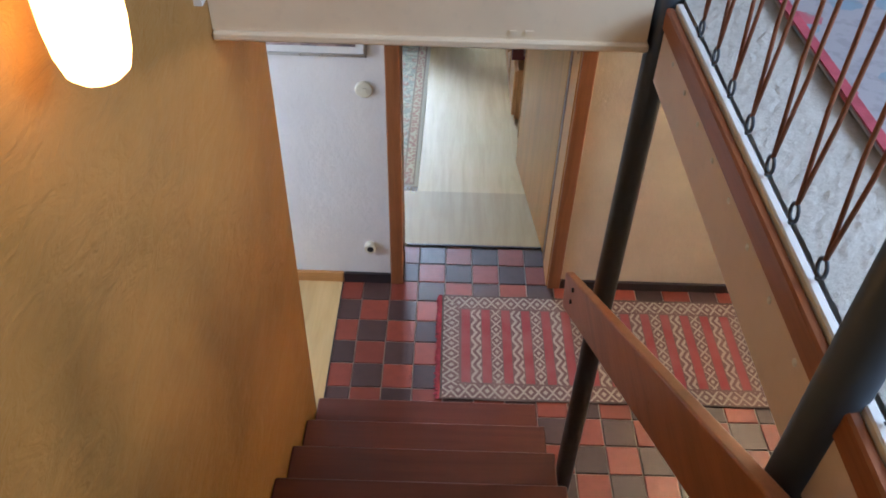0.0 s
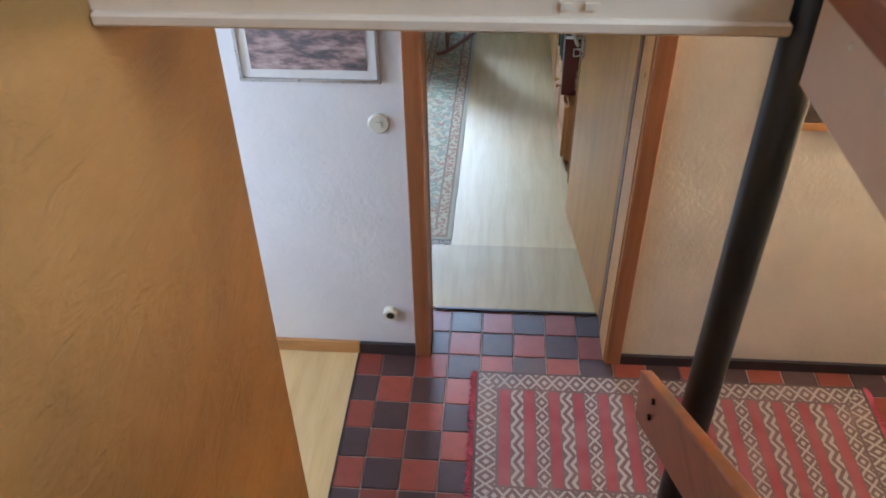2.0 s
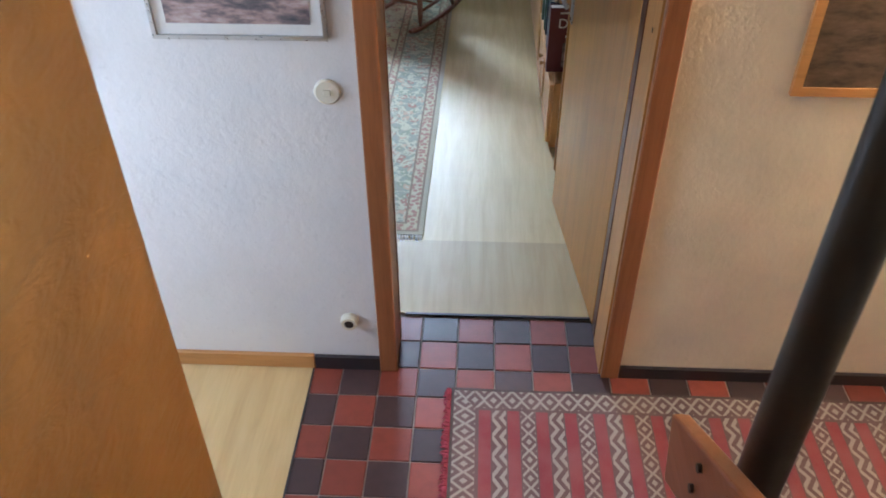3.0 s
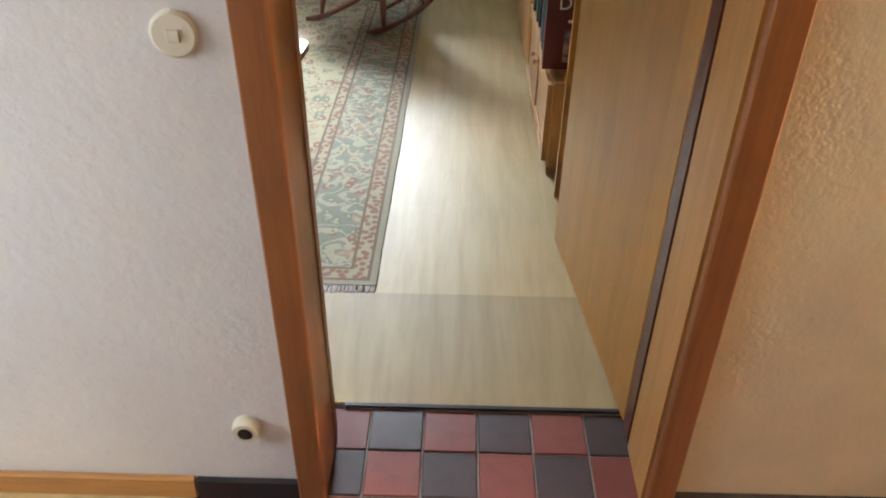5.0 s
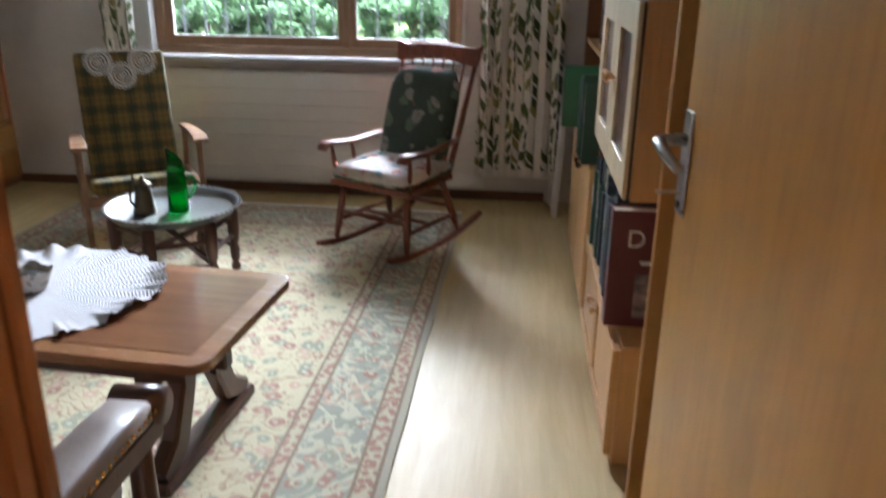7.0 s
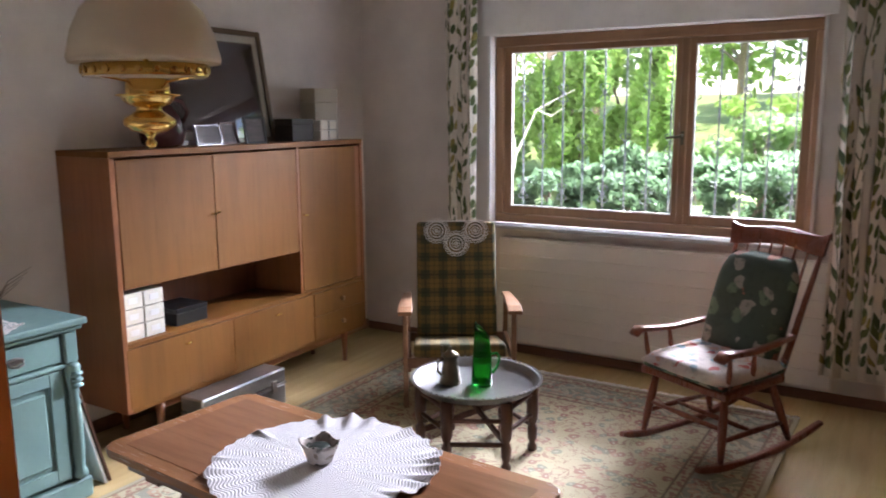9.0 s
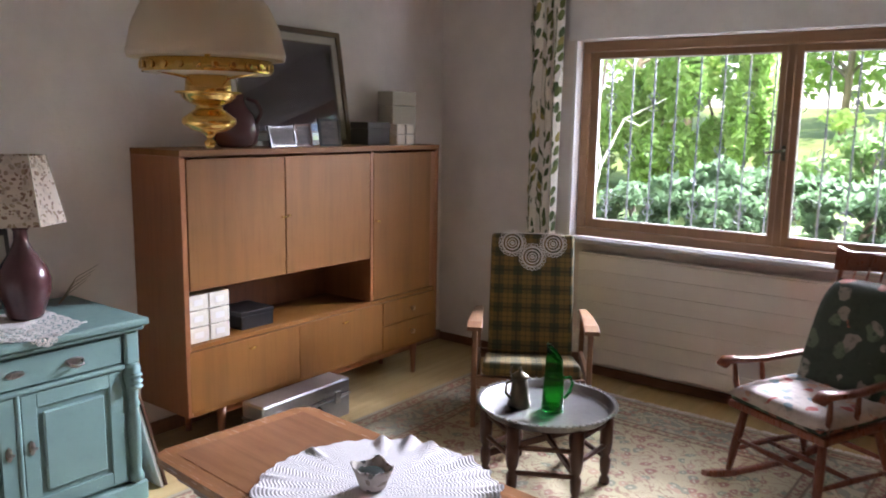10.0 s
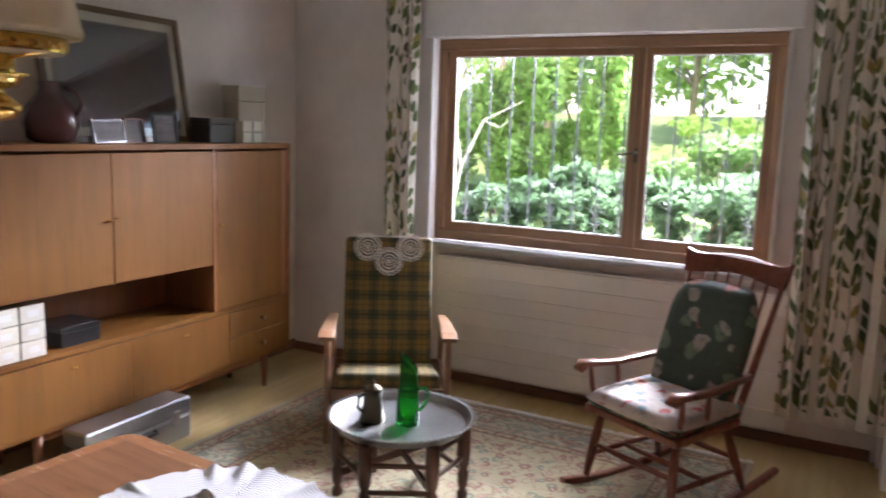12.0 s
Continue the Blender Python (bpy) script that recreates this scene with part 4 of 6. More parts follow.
def curtain(label, x0, x1, y, z0, z1, folds):
    c = thing("curtain", label, "curtain")
    bm = bmesh.new()
    uv = bm.loops.layers.uv.new("UVMap")
    nx, nz = folds * 10, 26
    grid = []
    for i in range(nx + 1):
        col = []
        for j in range(nz + 1):
            s, k = i / nx, j / nz
            ph = s * folds * math.tau
            amp = 0.018 + 0.012 * math.sin(s * 7 + 1)
            x = x0 + (x1 - x0) * s + 0.008 * math.sin(ph * 2 + k * 1.5) + 0.006 * math.sin(k * 5 + s * 9)
            v = bm.verts.new((x, y + amp * math.sin(ph + 0.5 * math.sin(k * 3)), z0 + (z1 - z0) * k))
            col.append((v, s * (x1 - x0) * 1.45, (z1 - z0) * k))
        grid.append(col)
    for i in range(nx):
        for j in range(nz):
            q = [grid[i][j], grid[i + 1][j], grid[i + 1][j + 1], grid[i][j + 1]]
            f = bm.faces.new([v for v, _, _ in q])
            for loop, (_, u, w) in zip(f.loops, q):
                loop[uv].uv = (u, w)
    cloth = part("cloth", bm, CURTAIN, c, smooth=True)
    so = cloth.modifiers.new("thick", "SOLIDIFY")
    so.thickness = 0.002
    part("hem", bx(x0, x1, y - 0.02, y - 0.016, z0 - 0.0, z0 + 0.004), CURTAIN, c)
    return c


curtain("white curtain printed with green leaves and buds", -1.6, -1.375, 8.02, 0.2, 2.36, 3)
curtain("wide white curtain printed with green leaves and buds", 0.72, 1.225, 7.97, 0.19, 2.36, 6)
rod = thing("curtain_rail", "white curtain rail under the ceiling", "curtain rail")
part("track", bx(-1.75, 1.5, 7.96, 8.04, 2.362, 2.399, bevel=0.004), WHITE_PAINT, rod)

# ---- rug ----
RW, RH = 2.36, 3.3
rug = thing("oriental_rug", "cream, red and blue-grey flowered oriental rug", "rug", pose(-0.53, 6.125, 0.0, 0, 0, -0.7))
bm = bmesh.new()
bmesh.ops.create_grid(bm, x_segments=70, y_segments=90, size=0.5, matrix=Matrix.Translation((0, 0, 0.01)) @ Matrix.Diagonal((RW, RH, 1, 1)))
for v in bm.verts:
    v.co.z += 0.002 * noise.noise(v.co * 5)
    v.co.x += 0.006 * noise.noise(Vector((0, v.co.y * 2.5, 3)))
r = bmesh.ops.extrude_face_region(bm, geom=list(bm.faces))
for v in (e for e in r["geom"] if isinstance(e, bmesh.types.BMVert)):
    v.co.z = 0.001
part("rug_body", bm, rug_mat(RW, RH), rug)
for y, s in ((-RH / 2, -1), (RH / 2, 1)):
    bm = bmesh.new()
    rng = random.Random(8)
    x = -RW / 2 + 0.01
    while x < RW / 2:
        l = rng.uniform(0.035, 0.06)
        tube(bm, [(x, y, 0.007), (x + rng.uniform(-0.008, 0.008), y + s * l * 0.6, 0.007), (x + rng.uniform(-0.015, 0.015), y + s * l, 0.003)], [0.003, 0.004, 0.002], 4)
        x += 0.008
    part("fringe", bm, LACE_PLAIN, rug, "off-white knotted fringe")

# ---- highboard cabinet ----
cab = thing("highboard", "cherry veneer highboard with doors, drawers and an open niche", "cabinet")
CX0, CX1, CY0, CY1, CZ0, CZ1 = -2.345, -1.966, 5.742, 7.588, 0.198, 1.418
part("side_panel", bx(CX0, CX1 + 0.003, CY0, CY0 + 0.028, CZ0, CZ1 - 0.0285, bevel=0.002), CAB_DARK, cab)
part("side_panel", bx(CX0, CX1 + 0.003, CY1 - 0.028, CY1, CZ0, CZ1 - 0.0285, bevel=0.002), CAB_DARK, cab)
part("top", bx(CX0, CX1 + 0.006, CY0 - 0.001, CY1 + 0.001, CZ1 - 0.028, CZ1, bevel=0.002), CAB_WOOD_H, cab)
part("bottom", bx(CX0, CX1, CY0 + 0.0285, CY1 - 0.0285, CZ0, CZ0 + 0.024), CAB_WOOD_H, cab)
part("back", bx(CX0, CX0 + 0.012, CY0 + 0.0285, CY1 - 0.0285, CZ0 + 0.0245, CZ1 - 0.0285), CAB_DARK, cab)
part("niche_shelf", bx(CX0 + 0.0125, CX1 - 0.002, CY0 + 0.0285, CY1 - 0.0285, 0.51, 0.53), CAB_WOOD_H, cab)
part("niche_top", bx(CX0 + 0.0125, CX1 - 0.022, CY0 + 0.0285, 6.97, 0.785, 0.803), CAB_WOOD_H, cab)
part("divider", bx(CX0 + 0.0125, CX1 - 0.001, 6.971, 6.991, 0.5305, CZ1 - 0.029), CAB_DARK, cab)
for y0, y1, z0, z1, ky, kz, sx in ((5.778, 6.343, 0.785, 1.378, 6.318, 1.08, 1), (6.347, 6.966, 0.785, 1.378, 6.36, 1.085, -1), (6.996, 7.513, 0.535, 1.378, 7.012, 0.995, 1)):
    d = part("door", bx(CX1 - 0.02, CX1 - 0.001, y0, y1, z0, z1, bevel=0.002), CAB_WOOD, cab)
    part("handle", tb([(CX1 - 0.001, ky, kz), (CX1 + 0.018, ky, kz), (CX1 + 0.022, ky + 0.014 * sx, kz)], [0.004, 0.004, 0.005], 8), BRASS, d, "small brass key pull", smooth=True)
part("side_strip", bx(CX1 - 0.02, CX1 - 0.004, 7.516, 7.5595, 0.535, 1.378), CAB_DARK, cab)
for y0, y1, ky in ((5.76, 6.421, 6.1), (6.424, 7.073, 6.74)):
    d = part("drop_door", bx(CX1 - 0.019, CX1 + 0.004, y0, y1, 0.218, 0.505, bevel=0.002), CAB_WOOD, cab)
    part("handle", tb([(CX1 + 0.004, ky, 0.452), (CX1 + 0.022, ky, 0.456), (CX1 + 0.026, ky + 0.02, 0.462)], [0.004, 0.004, 0.005], 8), BRASS, d, "small brass key pull", smooth=True)
for z0, z1 in ((0.218, 0.36), (0.363, 0.505)):
    d = part("drawer", bx(CX1 - 0.019, CX1 + 0.004, 7.076, 7.58, z0, z1, bevel=0.002), CAB_WOOD, cab)
    part("knob", lathe([(0.006, 0), (0.006, 0.008), (0.016, 0.014), (0.014, 0.022), (0.006, 0.025)], 14), ARM_WOOD, d, "round wooden knob", smooth=True).matrix_local = pose(CX1 + 0.0042, 7.332, (z0 + z1) / 2, 0, 90, 0)
for y in (5.95, 7.4):
    for x in (-2.27, -2.0):
        part("leg", tb([(x, y, CZ0 - 0.0005), (x + 0.0, y, 0.0)], [0.024, 0.014], 12), CAB_DARK, cab, smooth=True)
part("plinth_rail", bx(-2.02, -2.0, 5.98, 7.37, CZ0 - 0.045, CZ0 - 0.0005), CAB_DARK, cab)


def crate_box(name, label, x0, x1, y0, y1, z0, z1, mat, bevel=0.003, cat="box", tilt=0):
    b = thing(name, label, cat, pose((x0 + x1) / 2, (y0 + y1) / 2, z0, 0, 0, tilt))
    hx, hy, h = (x1 - x0) / 2, (y1 - y0) / 2, z1 - z0
    part("body", bx(-hx, hx, -hy, hy, 0, h * 0.72, bevel=bevel), mat, b)
    part("lid", bx(-hx - 0.002, hx + 0.002, -hy - 0.002, hy + 0.002, h * 0.725, h, bevel=bevel), mat, b)
    return b


# niche contents
for i in range(3):
    for j in range(2):
        z, y = 0.531 + i * 0.077, 5.785 + j * 0.118
        b = thing("index_box", "small ivory card file box stacked in the cabinet niche", "box", pose(0, 0, 0), group="file boxes in the niche")
        part("body", bx(-2.2, -2.0, y, y + 0.11, z, z + 0.072, bevel=0.002), IVORYBOX, b)
        part("label_holder", bx(-1.9995, -1.998, y + 0.03, y + 0.08, z + 0.022, z + 0.05), WHITE_PAINT, b)
crate_box("storage_box", "flat dark blue box in the cabinet niche", -2.22, -2.02, 6.1, 6.3, 0.531, 0.62, BLACK)

# on top of the highboard
TOP = CZ1 + 0.0005
pf = thing("leaning_picture", "large dark picture under glass leaning in a gilt-brown frame", "picture", pose(-2.2, 6.64, TOP, 0, -9, 1.5))
PW, PH = 0.86, 0.64
FR = wood("picture_frame_wood", (0.13, 0.085, 0.045), "y", 1, 0.3)
part("frame", boxes((-0.022, 0.006, -PW / 2, PW / 2, 0, 0.028), (-0.022, 0.006, -PW / 2, PW / 2, PH - 0.028, PH), (-0.022, 0.006, -PW / 2, -PW / 2 + 0.028, 0.028, PH - 0.028), (-0.022, 0.006, PW / 2 - 0.028, PW / 2, 0.028, PH - 0.028)), FR, pf)
part("mount", bx(-0.016, -0.008, -PW / 2 + 0.028, PW / 2 - 0.028, 0.028, PH - 0.028), IVORYBOX, pf)
part("inner_line", boxes((-0.0079, -0.0055, -PW / 2 + 0.07, PW / 2 - 0.07, 0.07, 0.08), (-0.0079, -0.0055, -PW / 2 + 0.07, PW / 2 - 0.07, PH - 0.08, PH - 0.07), (-0.0079, -0.0055, PW / 2 - 0.08, PW / 2 - 0.07, 0.08, PH - 0.08), (-0.0079, -0.0055, -PW / 2 + 0.07, -PW / 2 + 0.08, 0.08, PH - 0.08)), FR, pf)
part("print", bx(-0.0079, -0.006, -PW / 2 + 0.08, PW / 2 - 0.08, 0.08, PH - 0.08), DARK_PICTURE, pf)
pane = part("pane", bx(-0.004, -0.002, -PW / 2 + 0.028, PW / 2 - 0.028, 0.028, PH - 0.028), glass_mat("picture_glass", (0.97, 0.97, 0.97), 0.0, 1.5), pf)
pane.visible_shadow = False
pot = thing("stoneware_jug", "dark brown stoneware jug on the highboard", "jug", pose(-2.12, 6.17, TOP))
part("body", lathe([(0.07, 0), (0.1, 0.02), (0.115, 0.08), (0.1, 0.15), (0.06, 0.2), (0.045, 0.23), (0.05, 0.26), (0.042, 0.262), (0.036, 0.23)], 28), GLAZE, pot, smooth=True)
part("handle", tb([(0.05, 0.03, 0.235), (0.09, 0.06, 0.22), (0.11, 0.07, 0.17), (0.09, 0.055, 0.12)], 0.01, 8), GLAZE, pot, smooth=True)


def photo_frame(label, y, x, w, h, mat, turn=0, tilt=-12):
    p = thing("photo_frame", label, "photo frame", pose(x, y, TOP, 0, tilt, turn), group="photo frames on the highboard")
    t = 0.012
    part("frame", boxes((-0.012, 0, -w / 2, w / 2, 0, t), (-0.012, 0, -w / 2, w / 2, h - t, h), (-0.012, 0, -w / 2, -w / 2 + t, t, h - t), (-0.012, 0, w / 2 - t, w / 2, t, h - t)), mat, p)
    part("print", bx(-0.009, -0.004, -w / 2 + t, w / 2 - t, t, h - t), PHOTO, p)
    part("strut", bx(-0.07, -0.0125, -0.01, 0.01, 0.002, 0.006), mat, p)


photo_frame("small photo in a black frame", 6.73, -2.03, 0.13, 0.15, BLACK, -14)
photo_frame("small wide photo in a dark frame", 6.42, -2.05, 0.2, 0.11, BLACK, 8)
photo_frame("small photo in a dark wooden frame", 6.59, -2.08, 0.11, 0.12, DARK_WOOD, -4)
crate_box("card_box", "dark grey cardboard box on the highboard", -2.2, -2.06, 7.05, 7.24, TOP, TOP + 0.13, paint("charcoal_card", (0.07, 0.065, 0.06), 0.7))
for i, (y, z) in enumerate(((7.255, 0), (7.335, 0), (7.255, 0.062), (7.335, 0.062))):
    b = thing("mini_drawer_box", "small silver-grey box stacked on the highboard", "box", group="small grey boxes")
    part("body", bx(-2.1, -2.02, y, y + 0.075, TOP + z, TOP + z + 0.058, bevel=0.003), STEEL if i % 2 else IVORYBOX, b)
    part("front", bx(-2.0199, -2.0185, y + 0.006, y + 0.069, TOP + z + 0.006, TOP + z + 0.052), IVORYBOX, b)
crate_box("tall_box", "tall grey-beige carton on the highboard", -2.24, -2.12, 7.33, 7.55, TOP, TOP + 0.315, GREYBOX)

case = thing("metal_case", "silver aluminium case standing before the highboard", "suitcase", pose(-1.876, 6.33, 0.0, 0, 0, 1))
part("lower_shell", bx(-0.078, 0.078, -0.3, 0.3, 0.0, 0.118, bevel=0.008), ALU, case)
part("upper_shell", bx(-0.078, 0.078, -0.3, 0.3, 0.1265, 0.205, bevel=0.008), ALU, case)
part("edge_strip", bx(-0.08, 0.08, -0.302, 0.302, 0.1185, 0.126), STEEL, case)
for y in (-0.2, 0.2):
    part("latch", bx(0.0805, 0.09, y - 0.02, y + 0.02, 0.09, 0.155, bevel=0.002), STEEL, case)
part("handle", tb([(0.08, -0.07, 0.1), (0.105, -0.06, 0.1), (0.105, 0.06, 0.1), (0.08, 0.07, 0.1)], 0.008, 8), BLACK, case, "black carrying handle", smooth=True)

def frame_door(parent, mat, panel_mat, x_back, x_mid, x_front, y0, y1, z0, z1, w):
    """A framed cupboard door facing +-x: a panel with two stiles and two rails."""
    a, b, c = sorted((x_back, x_mid))[0], sorted((x_back, x_mid))[1], x_front
    lo, hi = sorted((x_mid, c))
    d = part("door", bx(a, b, y0, y1, z0, z1), panel_mat, parent)
    for r in ((y0, y0 + w, z0, z1), (y1 - w, y1, z0, z1)):
        part("stile", bx(lo, hi, *r, bevel=0.002), mat, d)
    for r in ((y0 + w, y1 - w, z1 - w, z1), (y0 + w, y1 - w, z0, z0 + w)):
        part("rail", bx(lo, hi, *r, bevel=0.002), mat, d)
    return d


# ---- teal washstand cabinet ----
teal = thing("painted_cabinet", "teal painted antique cabinet with carved corner posts", "cabinet")
GX, GY0, GY1, GZ = -1.785, 4.45, 5.4, 0.775
part("top", bx(-2.345, -1.745, GY0 - 0.03, GY1 + 0.032, GZ - 0.03, GZ, bevel=0.008, seg=2), TEAL, teal)
part("cornice", bx(-2.34, -1.76, GY0 - 0.015, GY1 + 0.017, GZ - 0.05, GZ - 0.0305, bevel=0.006), TEAL, teal)
part("body", bx(-2.34, GX - 0.02, GY0, GY1, 0.09, GZ - 0.0505, bevel=0.003), TEAL, teal)
part("plinth", bx(-2.34, GX + 0.012, GY0 - 0.015, GY1 + 0.015, 0.0, 0.0895, bevel=0.008), TEAL, teal)
drawer = part("drawer", bx(GX - 0.0195, GX, GY0 + 0.07, GY1 - 0.07, 0.6, 0.71, bevel=0.004), TEAL, teal)
ym = (GY0 + GY1) / 2


def pull(y, z, parent):
    p = part("handle_plate", lathe([(0.03, 0), (0.03, 0.003), (0.02, 0.005)], 12), SILVER, parent, "ornate cast silver pull")
    p.matrix_local = pose(GX + 0.0003, y, z, 90, 0, 90) @ Matrix.Diagonal((1.3, 0.55, 1, 1))
    part("handle", tb([(GX + 0.005, y - 0.03, z), (GX + 0.02, y - 0.026, z - 0.012), (GX + 0.022, y, z - 0.018), (GX + 0.02, y + 0.026, z - 0.012), (GX + 0.005, y + 0.03, z)], [0.005, 0.004, 0.006, 0.004, 0.005], 8), SILVER, parent, smooth=True)


pull(5.14, 0.655, drawer)
pull(ym * 2 - 5.14, 0.655, drawer)
es = part("escutcheon", lathe([(0.026, 0), (0.026, 0.003), (0.016, 0.005)], 10), SILVER, drawer, "cast silver keyhole plate")
es.matrix_local = pose(GX + 0.0003, ym, 0.655, 90, 0, 90) @ Matrix.Diagonal((1.3, 0.55, 1, 1))
part("moulding", bx(GX - 0.0195, GX + 0.008, GY0 + 0.06, GY1 - 0.06, 0.575, 0.594, bevel=0.005), TEAL, teal)
for y0, y1, s in ((GY0 + 0.075, ym - 0.012, 1), (ym + 0.012, GY1 - 0.075, -1)):
    d = frame_door(teal, TEAL, TEAL, GX - 0.0195, GX - 0.008, GX + 0.002, y0, y1, 0.11, 0.57, 0.055)
    part("raised_panel", bx(GX - 0.0078, GX + 0.004, y0 + 0.075, y1 - 0.075, 0.185, 0.495, bevel=0.007), TEAL, d)
    ky = y1 - 0.028 if s > 0 else y0 + 0.028
    k = part("escutcheon", lathe([(0.018, 0), (0.018, 0.003), (0.01, 0.005)], 8), SILVER, d)
    k.matrix_local = pose(GX + 0.0024, ky, 0.37, 90, 0, 90) @ Matrix.Diagonal((0.7, 1.6, 1, 1))
    part("key", tb([(GX + 0.005, ky, 0.37), (GX + 0.03, ky, 0.37), (GX + 0.034, ky + 0.008, 0.378), (GX + 0.034, ky - 0.008, 0.378), (GX + 0.03, ky, 0.37)], 0.003, 6), SILVER, d)
part("centre_strip", lathe([(0.008, 0.1), (0.011, 0.12), (0.011, 0.56), (0.008, 0.58)], 10, (GX - 0.004, ym, 0)), TEAL, teal, smooth=True)
for y in (GY0 + 0.028, GY1 - 0.028):
    post = part("corner_post", bx(GX - 0.0195, GX + 0.008, y - 0.028, y + 0.028, 0.59, 0.722, bevel=0.006), TEAL, teal)
    part("carving", lathe([(0.012, 0.09), (0.03, 0.1), (0.03, 0.12), (0.02, 0.14), (0.024, 0.2), (0.026, 0.34), (0.019, 0.4), (0.028, 0.42), (0.02, 0.44), (0.024, 0.5), (0.032, 0.53), (0.034, 0.575), (0.026, 0.589)], 14, (GX - 0.006, y, 0)), TEAL, post, "turned and carved half column", smooth=True)
    for z in (0.545, 0.52, 0.497):
        part("scroll", tb([(GX + 0.022, y - 0.022, z), (GX + 0.032, y, z), (GX + 0.022, y + 0.022, z)], 0.009, 8), TEAL, post, smooth=True)

# lace runner on the teal cabinet: a cloth with a pointed, scalloped end
runner = thing("lace_runner", "white lace runner hanging over the cabinet edge", "doily")
bm = bmesh.new()
zt = GZ + 0.002


def lace_reach(y):
    """How far the cloth reaches over the top: two pointed swags."""
    return 0.32 + 0.17 * max(0.0, 1 - abs((y - 5.02) / 0.24), 0.45 - abs((y - 4.7) / 0.24)) + 0.006 * math.cos(y * 230)


ny, nx = 130, 90
rows = []
for i in range(ny + 1):
    y = 4.62 + 0.6 * i / ny
    reach = lace_reach(y)
    row = []
    for q in range(nx + 1):
        x = -2.2 + reach * q / nx
        over = max(0.0, x + 1.742)
        row.append(bm.verts.new((min(x, -1.7405 + 0.06 * over), y, zt + 0.0012 * math.sin(60 * x + 40 * y) - over)))
    rows.append(row)
for i in range(ny):
    for q in range(nx):
        y, x = 0.6 * i / ny, lace_reach(4.62 + 0.6 * i / ny) * (1 - q / nx)
        # open work: small holes in a diagonal net, flowers ringed by gaps towards the edge
        fu, fv = (y * 17) % 1 - 0.5, (x * 17) % 1 - 0.5
        rr = math.hypot(fu, fv)
        hole = 0.3 < rr < 0.42 or (rr > 0.5 and (i + q) % 3 == 0) or (rr < 0.3 and rr > 0.12 and int((math.atan2(fv, fu) + 4) * 4 / math.pi) % 2)
        if hole and x > 0.008 and x < 0.25:
            continue
        bm.faces.new((rows[i][q], rows[i][q + 1], rows[i + 1][q + 1], rows[i + 1][q]))
bmesh.ops.delete(bm, geom=[v for v in bm.verts if not v.link_faces], context="VERTS")
cl = part("cloth", bm, LACE_PLAIN, runner)
cl.modifiers.new("thick", "SOLIDIFY").thickness = 0.002
bm = bmesh.new()
for i in range(33):
    y = 4.62 + 0.6 * i / 32
    x = -2.2 + lace_reach(y)
    over = max(0.0, x + 1.742)
    cx, cz = min(x, -1.738), zt + 0.002 - over
    tube(bm, [(cx + (0.0 if over > 0 else 0.008 * math.cos(a)), y + 0.008 * math.sin(a), cz + (0.008 * math.cos(a) if over > 0 else 0.0)) for a in [q * math.tau / 8 for q in range(8)]], 0.0022, 5, True)
tagged(part("scalloped_edge", bm, LACE_PLAIN, runner), kind="stuff")

tl = thing("table_lamp", "brown glazed ceramic table lamp with printed shade", "lamp", pose(-2.08, 5.11, GZ + 0.005))
part("base", lathe([(0.06, 0), (0.066, 0.01), (0.096, 0.1), (0.1, 0.15), (0.085, 0.2), (0.045, 0.26), (0.026, 0.3), (0.025, 0.34), (0.032, 0.352), (0.02, 0.356)], 32), GLAZE, tl, smooth=True)
part("socket", lathe([(0.011, 0.356), (0.011, 0.41), (0.007, 0.42)], 12), BRASS, tl)
shade = part("shade", lathe([(0.165, 0.37), (0.105, 0.63)], sides=6, cap=False), SHADE_FLORAL, tl)
shade.modifiers.new("thick", "SOLIDIFY").thickness = 0.003
bm = bmesh.new()
for k in range(6):
    a = k * math.tau / 6
    tube(bm, [(0.166 * math.cos(a), 0.166 * math.sin(a), 0.37), (0.106 * math.cos(a), 0.106 * math.sin(a), 0.63)], 0.003, 6)
part("seams", bm, IVORYBOX, shade)
wall_pic = thing("small_picture", "small dark-framed picture leaning behind the lamp", "picture", pose(-2.29, 5.06, GZ + 0.0005, 0, -10, 0))
part("frame", bx(-0.012, 0.0, -0.2, 0.12, 0, 0.33, bevel=0.003), BLACK, wall_pic)
part("print", bx(0.0003, 0.002, -0.185, -0.02, 0.02, 0.31), print_mat("blue_print", (0.35, (0.03, 0.03, 0.04)), (0.5, (0.12, 0.2, 0.24)), (0.7, (0.3, 0.42, 0.48))), wall_pic)
part("card", bx(0.0003, 0.0025, 0.0, 0.1, 0.02, 0.3), GREYBOX, wall_pic)
sprig = thing("dried_sprig", "thin dry brown sprig lying on the cabinet", "plant", pose(-2.2, 5.3, GZ + 0.0005))
for k in range(4):
    part("stem", tb([(0, 0, 0.004), (0.02, 0.04 + 0.01 * k, 0.05 + 0.02 * k), (0.05, 0.1 + 0.02 * k, 0.1 + 0.02 * k)], [0.003, 0.002, 0.001], 5), BARK, sprig)
folded = thing("folding_panel", "folded white and brown panel leaning beside the cabinet", "panel", pose(-1.86, 5.5, 0, 14, 0, 0))
part("board", bx(-0.3, 0.04, 0.0, 0.015, 0.0, 0.5, bevel=0.002), WHITE_PAINT, folded)
part("board", bx(-0.3, 0.045, 0.018, 0.03, 0.0, 0.48, bevel=0.002), DARK_WOOD, folded)

